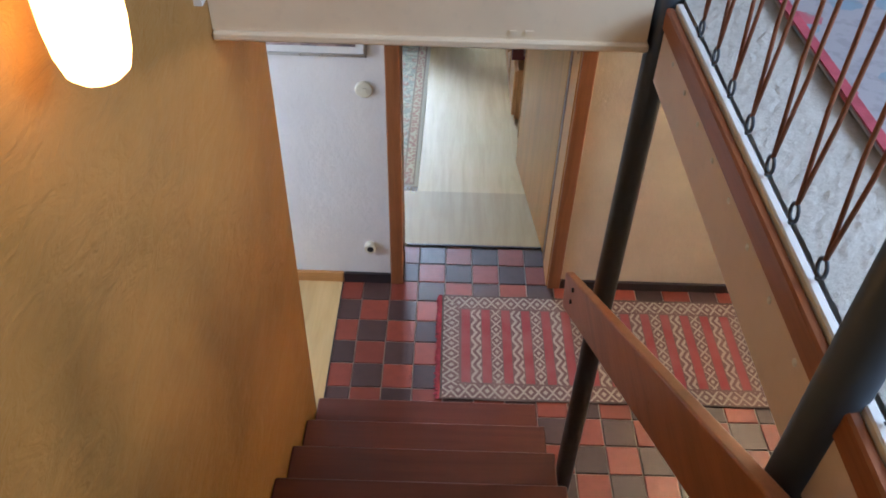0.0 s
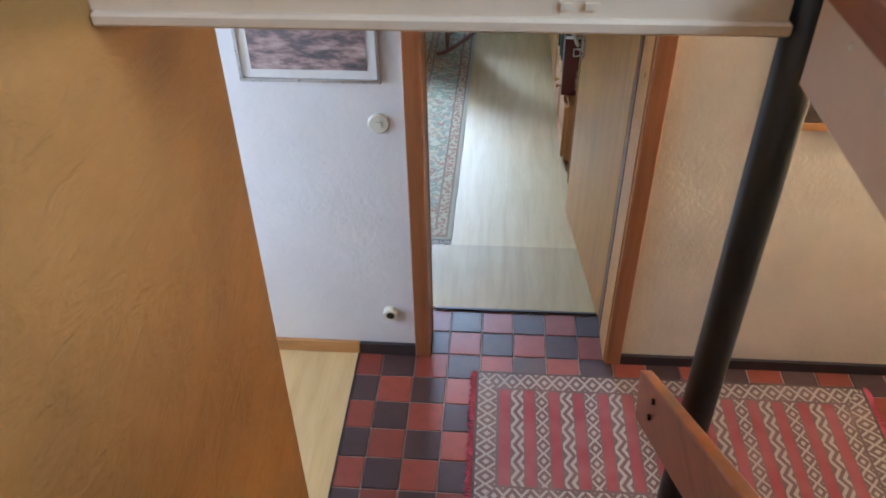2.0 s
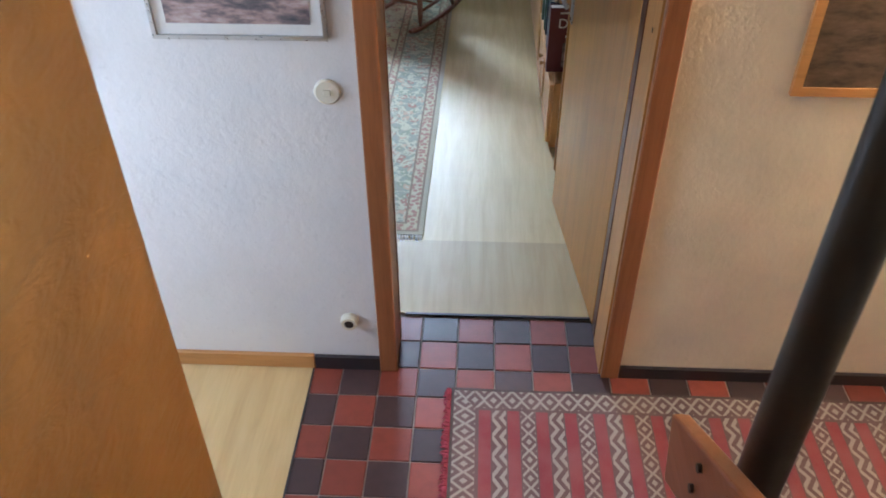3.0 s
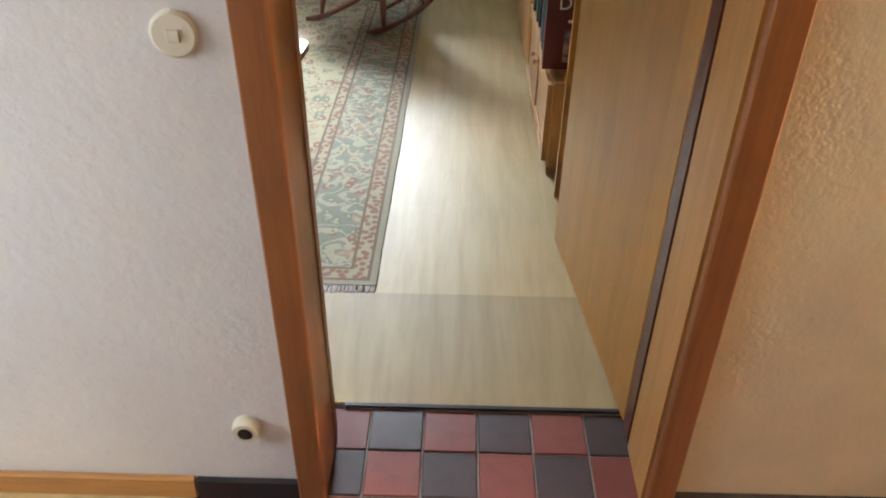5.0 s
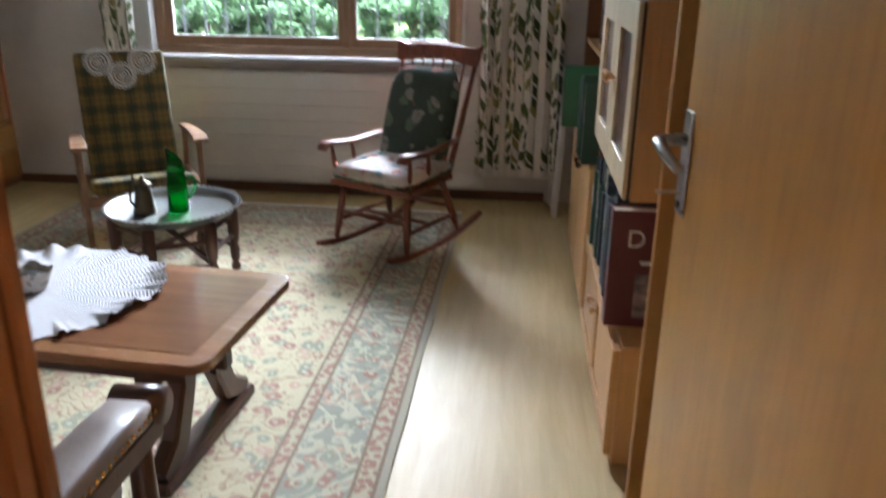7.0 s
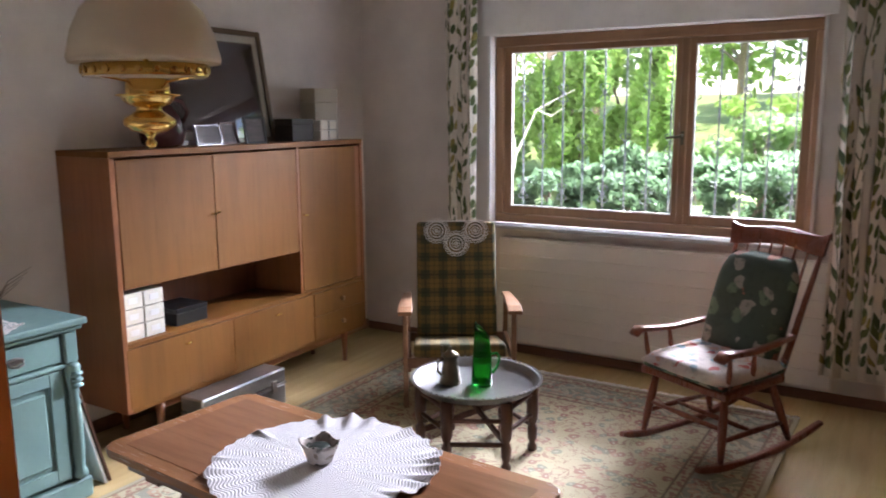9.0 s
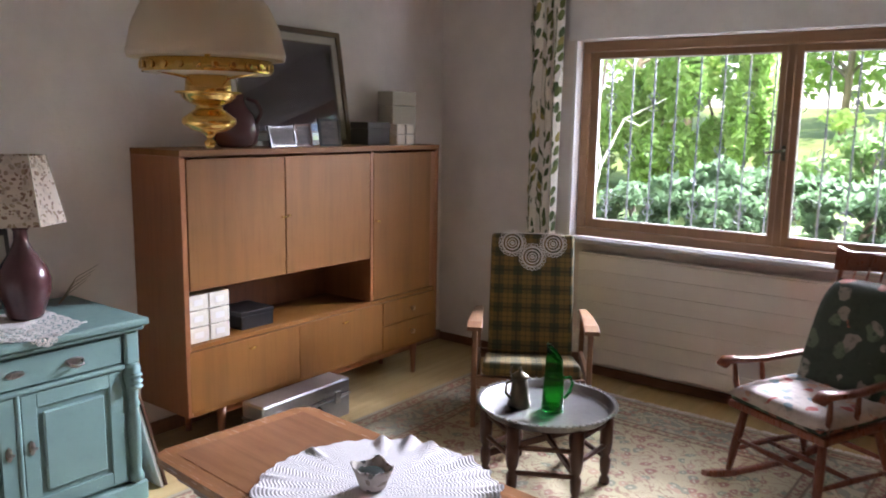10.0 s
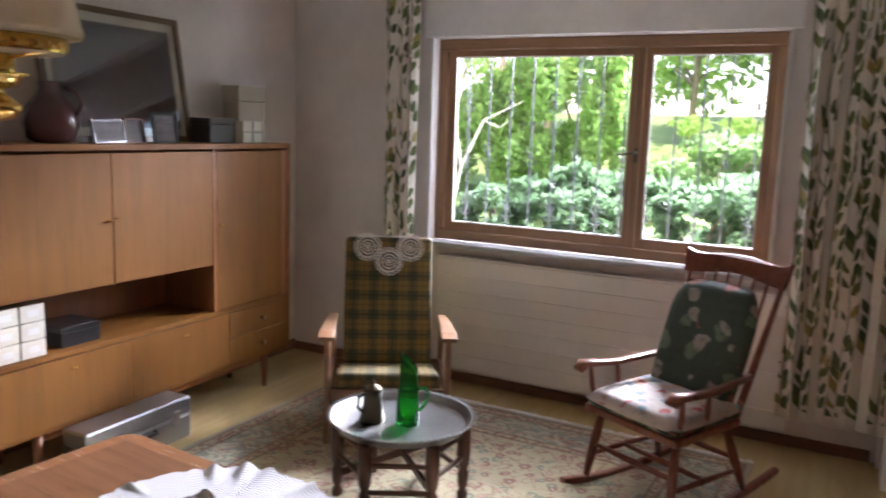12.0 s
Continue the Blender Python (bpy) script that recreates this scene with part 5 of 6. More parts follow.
# ---- pendant lamp ----
pend = thing("pendant_lamp", "cream glass and brass oil-style pendant lamp over the table", "lamp", pose(-0.855, 5.09, 1.478))
glass = part("glass_shade", lathe([(0.209, 0.243), (0.213, 0.258), (0.207, 0.282), (0.196, 0.33), (0.168, 0.39), (0.12, 0.44), (0.088, 0.462), (0.081, 0.49), (0.084, 0.52)], 48, cap=False), OPAL, pend, smooth=True)
glass.modifiers.new("thick", "SOLIDIFY").thickness = 0.004
ring = part("gallery", lathe([(0.173, 0.205), (0.176, 0.24), (0.169, 0.24), (0.166, 0.205)], 48, cap=False), BRASS, pend, "pierced brass gallery ring", smooth=True)
for k in range(24):
    a = k * math.tau / 24
    part("boss", lathe([(0.011, 0), (0.011, 0.002), (0.006, 0.004)], 8), BRASS, ring).matrix_local = Matrix.Rotation(a, 4, "Z") @ pose(0.1755, 0, 0.2225, 0, 90, 0)
for k in range(3):
    a = k * math.tau / 3 + 0.4
    part("spoke", tb([(0.05 * math.cos(a), 0.05 * math.sin(a), 0.19), (0.168 * math.cos(a), 0.168 * math.sin(a), 0.21)], 0.004, 6), BRASS, pend)
part("chimney_tray", lathe([(0.04, 0.2), (0.168, 0.204), (0.168, 0.207), (0.04, 0.203)], 40, cap=False), OPAL, pend, smooth=True)
part("burner", lathe([(0.062, 0.148), (0.064, 0.155), (0.06, 0.2), (0.056, 0.2)], 28), BRASS, pend, smooth=True)
part("font", lathe([(0.006, 0.0), (0.014, 0.006), (0.016, 0.018), (0.008, 0.026), (0.012, 0.034), (0.02, 0.042), (0.05, 0.05), (0.074, 0.068), (0.074, 0.082), (0.05, 0.1), (0.038, 0.108), (0.036, 0.118), (0.06, 0.128), (0.072, 0.138), (0.076, 0.148), (0.092, 0.152), (0.09, 0.156), (0.05, 0.158)], 36), BRASS, pend, smooth=True)
part("rod", tb([(0, 0, 0.2), (0, 0, 0.924)], 0.008, 10), BRASS, pend)
part("canopy", lathe([(0.05, 0.89), (0.045, 0.91), (0.03, 0.924)], 20), BRASS, pend, smooth=True)

# ---- coffee table ----
table = thing("coffee_table", "dark wooden trestle coffee table with rounded corners", "table", pose(-0.495, 5.362, 0, 0, 0, -5.0))
TW, TD, TZ = 1.45, 0.65, 0.455


def rounded(w, d, r, n=6):
    pts = []
    for cx, cy, a0 in ((w / 2 - r, d / 2 - r, 0), (-w / 2 + r, d / 2 - r, 90), (-w / 2 + r, -d / 2 + r, 180), (w / 2 - r, -d / 2 + r, 270)):
        for k in range(n + 1):
            a = radians(a0 + 90 * k / n)
            pts.append((cx + r * math.cos(a), cy + r * math.sin(a)))
    return pts


part("tabletop", prism(rounded(TW, TD, 0.05), "z", TZ - 0.03, TZ - 0.0005, 0.006), TABLE_EDGE, table, "red-brown polished top")
part("inlay", prism(rounded(TW - 0.12, TD - 0.12, 0.01), "z", TZ - 0.0004, TZ + 0.0006), TABLE_WOOD, table)
part("apron", bx(-TW / 2 + 0.08, TW / 2 - 0.08, -TD / 2 + 0.05, -TD / 2 + 0.075, TZ - 0.085, TZ - 0.0305), DARK_WOOD, table)
part("apron", bx(-TW / 2 + 0.08, TW / 2 - 0.08, TD / 2 - 0.075, TD / 2 - 0.05, TZ - 0.085, TZ - 0.0305), DARK_WOOD, table)
for s in (-1, 1):
    x = s * (TW / 2 - 0.2)
    part("head_beam", bx(x - 0.04, x + 0.04, -TD / 2 + 0.06, TD / 2 - 0.06, TZ - 0.11, TZ - 0.086, bevel=0.004), DARK_WOOD, table)
    for q in (-1, 1):
        part("leg", rb([(x, q * 0.06, TZ - 0.11), (x, q * 0.075, 0.3), (x, q * 0.12, 0.2), (x, q * 0.17, 0.1), (x, q * 0.27, 0.045)], (1, 0, 0), 0.06, [0.075, 0.075, 0.085, 0.085, 0.07]), DARK_WOOD, table)
    part("foot", bx(x - 0.045, x + 0.045, -0.3, 0.3, 0.0, 0.045, bevel=0.008), DARK_WOOD, table)
    part("wedge", bx(x + s * 0.05, x + s * 0.075, -0.02, 0.02, 0.25, 0.36, bevel=0.003), DARK_WOOD, table)
part("stretcher", bx(-TW / 2 + 0.09, TW / 2 - 0.09, -0.025, 0.025, 0.27, 0.34, bevel=0.006), DARK_WOOD, table)

# crocheted round doily with a ruffled edge
doily = thing("crochet_doily", "large round white crocheted doily with ruffled edge", "doily", pose(-0.485, 5.385, TZ + 0.001))
bm = bmesh.new()
nr, na = 18, 260
rngd = random.Random(5)
folds = [(rngd.uniform(0, math.tau), rngd.uniform(0.025, 0.07), rngd.uniform(0.006, 0.022)) for _ in range(30)]
rows = [[bm.verts.new((0, 0, 0.003))]]
for i in range(1, nr + 1):
    row = []
    for k in range(na):
        a, q = k * math.tau / na, i / nr
        ruff = max(0.0, (q - 0.68) / 0.32) ** 1.5
        wob = sum(hh * math.exp(-((((a - c + math.pi) % math.tau) - math.pi) / ww) ** 2) for c, ww, hh in folds)
        rr = 0.368 * q * (1 + ruff * (0.05 * noise.noise(Vector((7 * math.cos(a), 7 * math.sin(a), 0))) + 0.012 * math.sin(a * 40)))
        z = 0.003 + ruff * wob + 0.001 * noise.noise(Vector((q * 30, a * 4, 1)))
        row.append(bm.verts.new((1.02 * rr * math.cos(a), 0.99 * rr * math.sin(a), z)))
    rows.append(row)
for k in range(na):
    bm.faces.new((rows[0][0], rows[1][k], rows[1][(k + 1) % na]))
for a, b in zip(rows[1:14], rows[2:15]):
    for k in range(na):
        bm.faces.new((a[k], b[k], b[(k + 1) % na], a[(k + 1) % na]))
ed = bmesh.new()
rows = [[ed.verts.new(v.co) for v in row] for row in rows[14:]]
for a, b in zip(rows, rows[1:]):
    for k in range(na):
        ed.faces.new((a[k], b[k], b[(k + 1) % na], a[(k + 1) % na]))
bmesh.ops.delete(bm, geom=[v for v in bm.verts if not v.link_faces], context="VERTS")
for name, mesh in (("crochet_centre", bm), ("ruffled_edge", ed)):
    cl = part(name, mesh, LACE, doily, smooth=True)
    if cl.data.polygons[0].normal.z < 0:
        cl.data.flip_normals()
    sm = cl.modifiers.new("thick", "SOLIDIFY")
    sm.thickness, sm.use_rim = 0.002, False
bowl = thing("candle_bowl", "small square patterned ceramic bowl with dark candle", "bowl", pose(-0.5, 5.38, TZ + 0.006, 0, 0, 25))
POT = floral_mat("patterned_ceramic", (0.5, 0.46, 0.42), 40.0, ((0.1, 0.12, 0.1), (0.25, 0.2, 0.16), (0.06, 0.06, 0.06)), 0.5)
bm = lathe([(0.034, 0.0), (0.04, 0.004), (0.055, 0.05), (0.062, 0.066), (0.056, 0.066), (0.046, 0.03)], sides=32)
for v in bm.verts:
    a = math.atan2(v.co.y, v.co.x)
    k = 1 + 0.14 * math.cos(4 * a) * (v.co.z / 0.066)
    v.co.x, v.co.y = v.co.x * k, v.co.y * k
    v.co.z += 0.01 * max(0, math.cos(4 * a)) * (v.co.z / 0.066)
part("body", bm, POT, bowl, smooth=True)
part("candle", lathe([(0.034, 0.03), (0.036, 0.052), (0.03, 0.056)], 20), paint("dark_green_wax", (0.02, 0.035, 0.03), 0.35), bowl, smooth=True)

# ---- tray table with jug and pot ----
tray_t = thing("tray_table", "folding dark wooden stand of the round tray", "table", pose(-0.592, 6.605, 0))
SR = 0.262
for k in range(6):
    a = k * math.tau / 6 + 0.5
    c, s = math.cos(a), math.sin(a)
    leg = [(0.02, 0.0), (0.024, 0.03), (0.014, 0.05), (0.022, 0.07), (0.024, 0.12), (0.015, 0.14), (0.024, 0.16), (0.028, 0.2), (0.028, 0.325), (0.02, 0.33)]
    part("leg", lathe(leg, 12, (SR * c, SR * s, 0)), DARK_WOOD, tray_t, smooth=True)
    b = a + math.tau / 6
    for z in (0.19, 0.29) if k % 2 else (0.13, 0.24):
        part("stretcher", tb([(SR * c, SR * s, z), (SR * math.cos(b), SR * math.sin(b), z)], 0.011, 8), DARK_WOOD, tray_t)
part("cross_bar", rb([(-SR * math.cos(0.5), -SR * math.sin(0.5), 0.1), (0, 0, 0.2), (SR * math.cos(0.5), SR * math.sin(0.5), 0.3)], (0, 0, 1), 0.03, 0.016), DARK_WOOD, tray_t)
part("cross_bar", rb([(-SR * math.cos(2.6), -SR * math.sin(2.6), 0.13), (0, 0, 0.215), (SR * math.cos(2.6), SR * math.sin(2.6), 0.3)], (0, 0, 1), 0.03, 0.016), DARK_WOOD, tray_t)
tray = thing("round_tray", "round tinned metal tray with scalloped raised rim", "tray", pose(-0.592, 6.605, 0.3305))
part("plate", lathe([(0.001, 0.003), (0.262, 0.003), (0.27, 0.008), (0.286, 0.034), (0.302, 0.038), (0.303, 0.034), (0.288, 0.028), (0.272, 0.0), (0.001, 0.0)], 64, cap=False), TRAY_METAL, tray, smooth=True)
bm = bmesh.new()
for k in range(64):
    a = k * math.tau / 64
    tube(bm, [(0.296 * math.cos(a), 0.296 * math.sin(a), 0.035), (0.306 * math.cos(a), 0.306 * math.sin(a), 0.039)], [0.007, 0.006], 6)
tagged(part("scalloped_rim", bm, TRAY_METAL, tray), kind="stuff")
jug = thing("glass_jug", "tall green glass jug with slanted lip on the tray", "jug", pose(-0.56, 6.6, 0.3345, 0, 0, 20))
bm = lathe([(0.047, 0.0), (0.05, 0.004), (0.044, 0.14), (0.043, 0.15), (0.045, 0.152), (0.041, 0.16), (0.036, 0.24), (0.036, 0.262), (0.033, 0.262), (0.033, 0.24), (0.038, 0.16), (0.041, 0.15), (0.046, 0.012), (0.001, 0.01)], 36)
for v in bm.verts:
    if v.co.z > 0.2:
        v.co.z += -v.co.x * 1.0 * (v.co.z - 0.2) / 0.062
part("body", bm, GREEN_GLASS, jug, smooth=True)
part("handle", tb([(0.04, 0, 0.15), (0.07, 0, 0.158), (0.082, 0, 0.13), (0.07, 0, 0.09), (0.048, 0, 0.06)], 0.007, 10), GREEN_GLASS, jug, smooth=True)
pt = thing("pewter_jug", "small pewter lidded jug on the tray", "jug", pose(-0.7, 6.55, 0.3345, 0, 0, 60))
part("body", lathe([(0.05, 0.0), (0.052, 0.008), (0.046, 0.03), (0.036, 0.1), (0.035, 0.125), (0.04, 0.13)], 24), PEWTER, pt, smooth=True)
part("lid", lathe([(0.042, 0.1305), (0.04, 0.138), (0.02, 0.152), (0.008, 0.158), (0.01, 0.168), (0.004, 0.178)], 24), PEWTER, pt, smooth=True)
part("thumb_lift", rb([(-0.036, 0, 0.135), (-0.046, 0, 0.16), (-0.042, 0, 0.185)], (0, 1, 0), 0.016, 0.005), PEWTER, pt)
part("handle", tb([(-0.035, 0, 0.12), (-0.065, 0, 0.11), (-0.068, 0, 0.07), (-0.042, 0, 0.04)], 0.006, 8), PEWTER, pt, smooth=True)

# ---- plaid armchair ----
# local: x across, -y forwards
arm = thing("plaid_armchair", "wooden armchair with green and yellow plaid cover", "armchair", pose(-1.075, 7.27, 0, 0, 0, 32))
BA = radians(16)


def up_back(s, off=0.0):
    return (0.16 + math.sin(BA) * s + off * math.cos(BA), 0.33 + math.cos(BA) * s - off * math.sin(BA))


yb, zb = up_back(0.0)
part("seat", bx(-0.25, 0.25, 0.0, 0.5, -0.04, 0.035, bevel=0.025, seg=3), PLAID, arm, smooth=True).matrix_local = pose(0, -0.3, 0.335, -11, 0, 0)
back = bx(-0.235, 0.235, -0.04, 0.04, -0.06, 0.62, bevel=0.022, seg=3)
ob = part("backrest", back, PLAID, arm, smooth=True)
ob.matrix_local = pose(0, 0.19, 0.335, -16, 0, 0)
for s in (-1, 1):
    x = s * 0.29
    part("front_leg", rb([(x, -0.27, 0.0), (x, -0.27, 0.25), (x, -0.26, 0.54)], (1, 0, 0), 0.028, [0.026, 0.034, 0.04]), ARM_WOOD, arm)
    part("rear_leg", rb([(x, 0.33, 0.0), (x, 0.25, 0.25), (x, 0.2, 0.51)], (1, 0, 0), 0.028, [0.026, 0.034, 0.034]), ARM_WOOD, arm)
    part("armrest", rb([(x, -0.33, 0.543), (x, -0.26, 0.555), (x, -0.1, 0.552), (x, 0.1, 0.537), (x, 0.24, 0.52)], (1, 0, 0), [0.075, 0.078, 0.065, 0.055, 0.045], 0.022), ARM_WOOD, arm)
    part("side_rail", bx(x - 0.012, x + 0.012, -0.255, 0.24, 0.24, 0.29, bevel=0.004), ARM_WOOD, arm)
part("front_rail", bx(-0.276, 0.276, -0.28, -0.258, 0.23, 0.285, bevel=0.004), ARM_WOOD, arm)
part("rear_rail", bx(-0.276, 0.276, 0.222, 0.244, 0.23, 0.285, bevel=0.004), ARM_WOOD, arm)
# crocheted antimacassar: three round motifs over the top of the backrest
anti = thing("antimacassar", "cream crocheted antimacassar over the chair back", "doily", arm.matrix_world @ pose(0, 0.19, 0.335, -16, 0, 0))
for x, z in ((-0.115, 0.562), (0.115, 0.562), (0.0, 0.485)):
    bm = bmesh.new()
    for rad, rr in ((0.008, 0.005), (0.022, 0.0035), (0.038, 0.0045), (0.055, 0.004)):
        tube(bm, [(x + rad * math.cos(a), -0.045, z + rad * math.sin(a)) for a in [q * math.tau / 28 for q in range(28)]], rr, 6, True)
    for q in range(20):
        a = q * math.tau / 20
        tube(bm, [(x + 0.068 * math.cos(a) + 0.009 * math.cos(b), -0.0455, z + 0.068 * math.sin(a) + 0.009 * math.sin(b)) for b in [w * math.tau / 6 for w in range(6)]], 0.0022, 4, True)
    for v in bm.verts:
        v.co.y = -0.0415 + (v.co.y + 0.045) * 0.25
    part("motif", bm, LACE_PLAIN, anti)
part("top_band", bx(-0.17, 0.17, -0.041, 0.044, 0.6195, 0.6235, bevel=0.001), LACE_PLAIN, anti)

# ---- rocking chair ----
# local: x across, -y forwards
ro = thing("rocking_chair", "dark red wooden rocking chair with spindle back", "rocking chair", pose(0.345, 7.235, 0, 0, 0, -27.8))
seat_pts = [(-0.25, -0.23), (0.25, -0.23), (0.22, 0.22), (-0.22, 0.22)]
part("seat", prism(seat_pts, "z", 0.335, 0.37, 0.008), ROCKER_WOOD, ro)
for s in (-1, 1):
    pts = []
    for k in range(15):
        y = -0.36 + 0.86 * k / 14
        pts.append((s * 0.23, y, 0.012 + 0.42 * (y + 0.02) ** 2 * (0.8 if y < 0 else 0.62)))
    part("rocker", rb(pts, (1, 0, 0), 0.03, [0.022] + [0.034] * 13 + [0.022]), ROCKER_WOOD, ro)
    fl = [(s * 0.2, -0.17, 0.336), (s * 0.212, -0.19, 0.22), (s * 0.222, -0.205, 0.12), (s * 0.23, -0.215, 0.03)]
    part("leg", tb(fl, [0.016, 0.021, 0.019, 0.012], 10), ROCKER_WOOD, ro, smooth=True)
    rl = [(s * 0.19, 0.16, 0.336), (s * 0.205, 0.2, 0.22), (s * 0.22, 0.235, 0.12), (s * 0.23, 0.26, 0.05)]
    part("leg", tb(rl, [0.016, 0.021, 0.019, 0.012], 10), ROCKER_WOOD, ro, smooth=True)
    part("stretcher", tb([(s * 0.22, -0.2, 0.14), (s * 0.222, 0.02, 0.145), (s * 0.216, 0.225, 0.14)], [0.009, 0.014, 0.009], 8), ROCKER_WOOD, ro, smooth=True)
    part("back_post", tb([(s * 0.205, 0.2, 0.37), (s * 0.22, 0.3, 0.65), (s * 0.235, 0.41, 0.95)], [0.017, 0.015, 0.011], 10), ROCKER_WOOD, ro, smooth=True)
    part("arm", rb([(s * 0.25, -0.285, 0.528), (s * 0.252, -0.25, 0.552), (s * 0.25, -0.18, 0.545), (s * 0.245, -0.05, 0.533), (s * 0.235, 0.1, 0.54), (s * 0.216, 0.27, 0.55)], (1, 0, 0), [0.055, 0.066, 0.05, 0.042, 0.038, 0.03], [0.02, 0.026, 0.024, 0.022, 0.022, 0.02]), ROCKER_WOOD, ro, smooth=True)
    for y in (-0.2, -0.04):
        part("arm_spindle", tb([(s * 0.225, y + 0.01, 0.37), (s * 0.24, y, 0.45), (s * 0.247, y - 0.01, 0.535)], [0.009, 0.013, 0.008], 8), ROCKER_WOOD, ro, smooth=True)
part("stretcher", tb([(-0.22, 0.0, 0.145), (0, 0.0, 0.145), (0.22, 0.0, 0.145)], [0.009, 0.014, 0.009], 8), ROCKER_WOOD, ro, smooth=True)
part("stretcher", tb([(-0.215, -0.195, 0.19), (0, -0.195, 0.19), (0.215, -0.195, 0.19)], [0.009, 0.015, 0.009], 8), ROCKER_WOOD, ro, smooth=True)
part("stretcher", tb([(-0.21, 0.215, 0.19), (0, 0.215, 0.19), (0.21, 0.215, 0.19)], [0.009, 0.014, 0.009], 8), ROCKER_WOOD, ro, smooth=True)
for k in range(6):
    x = -0.15 + 0.06 * k
    part("spindle", tb([(x, 0.205, 0.37), (x * 1.05, 0.31, 0.65), (x * 1.1, 0.41, 0.945)], [0.007, 0.009, 0.006], 8), ROCKER_WOOD, ro, smooth=True)
bm = bmesh.new()
n, outline = 24, []
for k in range(n + 1):
    u = 2 * k / n - 1
    outline.append((0.27 * u, 1.005 + 0.012 * math.cos(u * math.pi * 0.9) + 0.028 * abs(u) ** 7))
for k in range(n + 1):
    u = 1 - 2 * k / n
    outline.append((0.255 * u, 0.925 + 0.012 * math.cos(u * math.pi)))
crest = prism(outline, "y", -0.012, 0.012, 0.003)
for v in crest.verts:
    v.co.y += 0.43 - 0.5 * v.co.x ** 2 + (v.co.z - 0.96) * 0.3
part("crest_rail", crest, ROCKER_WOOD, ro)
cush = thing("seat_cushion", "pale flowered cotton seat cushion on the rocking chair", "cushion", ro.matrix_world @ pose(0, -0.02, 0.412, 2, 0, 0))
part("cover", pillow(0.5, 0.46, 0.082, 0.22), [SEAT_FLORAL], cush, smooth=True)
part("side_band", bx(-0.235, 0.235, -0.215, 0.215, -0.034, -0.004, bevel=0.014, seg=2), BACK_FLORAL, cush, "dark green flowered cushion side")
bcush = thing("back_cushion", "dark green flowered cushion tied to the chair back", "cushion", ro.matrix_world @ pose(0, 0.225, 0.655, 70.5, 0, 0))
bmc = pillow(0.45, 0.53, 0.1, 0.3)
for v in bmc.verts:
    if v.co.y > 0.1:
        v.co.x *= 1 - 0.28 * ((v.co.y - 0.1) / 0.17) ** 2
part("cover", bmc, BACK_FLORAL, bcush, smooth=True)
part("tie", tb([(0.2, -0.24, 0.0), (0.235, -0.235, -0.04), (0.25, -0.21, -0.02), (0.235, -0.2, 0.0)], 0.007, 6), BACK_FLORAL, bcush)

# ---- leather armchair beside the door ----
lea = thing("leather_armchair", "brown leather armchair with wooden arms and brass nails", "armchair", pose(-0.125, 4.31, 0))
part("seat", bx(-0.27, 0.27, -0.25, 0.34, 0.3, 0.43, bevel=0.03, seg=3), LEATHER, lea, smooth=True)
ob = part("backrest", bx(-0.28, 0.28, -0.05, 0.05, 0.0, 0.55, bevel=0.03, seg=3), LEATHER, lea, smooth=True)
ob.matrix_local = pose(0, -0.3, 0.36, 10, 0, 0)
for s in (-1, 1):
    x = s * 0.315
    part("armrest", rb([(x, -0.33, 0.545), (x, -0.1, 0.565), (x, 0.2, 0.555), (x, 0.31, 0.545)], (1, 0, 0), [0.09, 0.105, 0.105, 0.1], 0.055), LEATHER, lea, smooth=True)
    part("arm_scroll", tb([(x - 0.055, 0.36, 0.535), (x + 0.055, 0.36, 0.535)], 0.042, 18), DARK_WOOD, lea, "dark carved scroll arm end", smooth=True)
    part("arm_rail", rb([(x, -0.33, 0.488), (x, -0.1, 0.505), (x, 0.2, 0.495), (x, 0.36, 0.488)], (1, 0, 0), 0.09, 0.07), DARK_WOOD, lea)
    for q in range(26):
        y = -0.28 + 0.6 * q / 25
        for e in (-1, 1):
            part("nail", lathe([(0.0065, 0), (0.004, 0.003), (0.001, 0.004)], 6), BRASS, lea).matrix_local = pose(x + e * 0.0525, y, 0.545, 0, e * 90, 0)
    part("front_leg", tb([(x, 0.33, 0.5), (x, 0.33, 0.3), (x, 0.335, 0.2), (x, 0.34, 0.0)], [0.024, 0.028, 0.02, 0.024], 12), DARK_WOOD, lea, smooth=True)
    part("rear_leg", tb([(x, -0.31, 0.51), (x, -0.31, 0.2), (x, -0.35, 0.0)], [0.022, 0.024, 0.02], 12), DARK_WOOD, lea, smooth=True)
part("front_rail", bx(-0.29, 0.29, 0.315, 0.345, 0.22, 0.299, bevel=0.004), DARK_WOOD, lea)



# ---- bookcase along the east wall ----
bc = thing("bookcase", "light wooden wall bookcase with cupboards, half full", "bookcase")
BX = 1.275
part("side_panel", bx(1.308, 1.618, 5.085, 5.11, 0, 2.1, bevel=0.002), JAMB_WOOD, bc, "darker wooden end panel")
base = part("base_cupboard", bx(BX + 0.02, 1.618, 5.33, 6.37, 0.0, 0.4, bevel=0.003), SHELF_WOOD, bc)
for y0, y1, k in ((5.34, 5.85, 5.8), (5.855, 6.36, 5.9)):
    d = frame_door(bc, SHELF_WOOD, SHELF_WOOD, BX + 0.0195, BX + 0.004, BX - 0.004, y0, y1, 0.03, 0.385, 0.05)
    part("knob", lathe([(0.006, 0), (0.006, 0.01), (0.015, 0.016), (0.012, 0.025)], 12), SHELF_WOOD, d, smooth=True).matrix_local = pose(BX - 0.004, k, 0.3, 0, -90, 0)
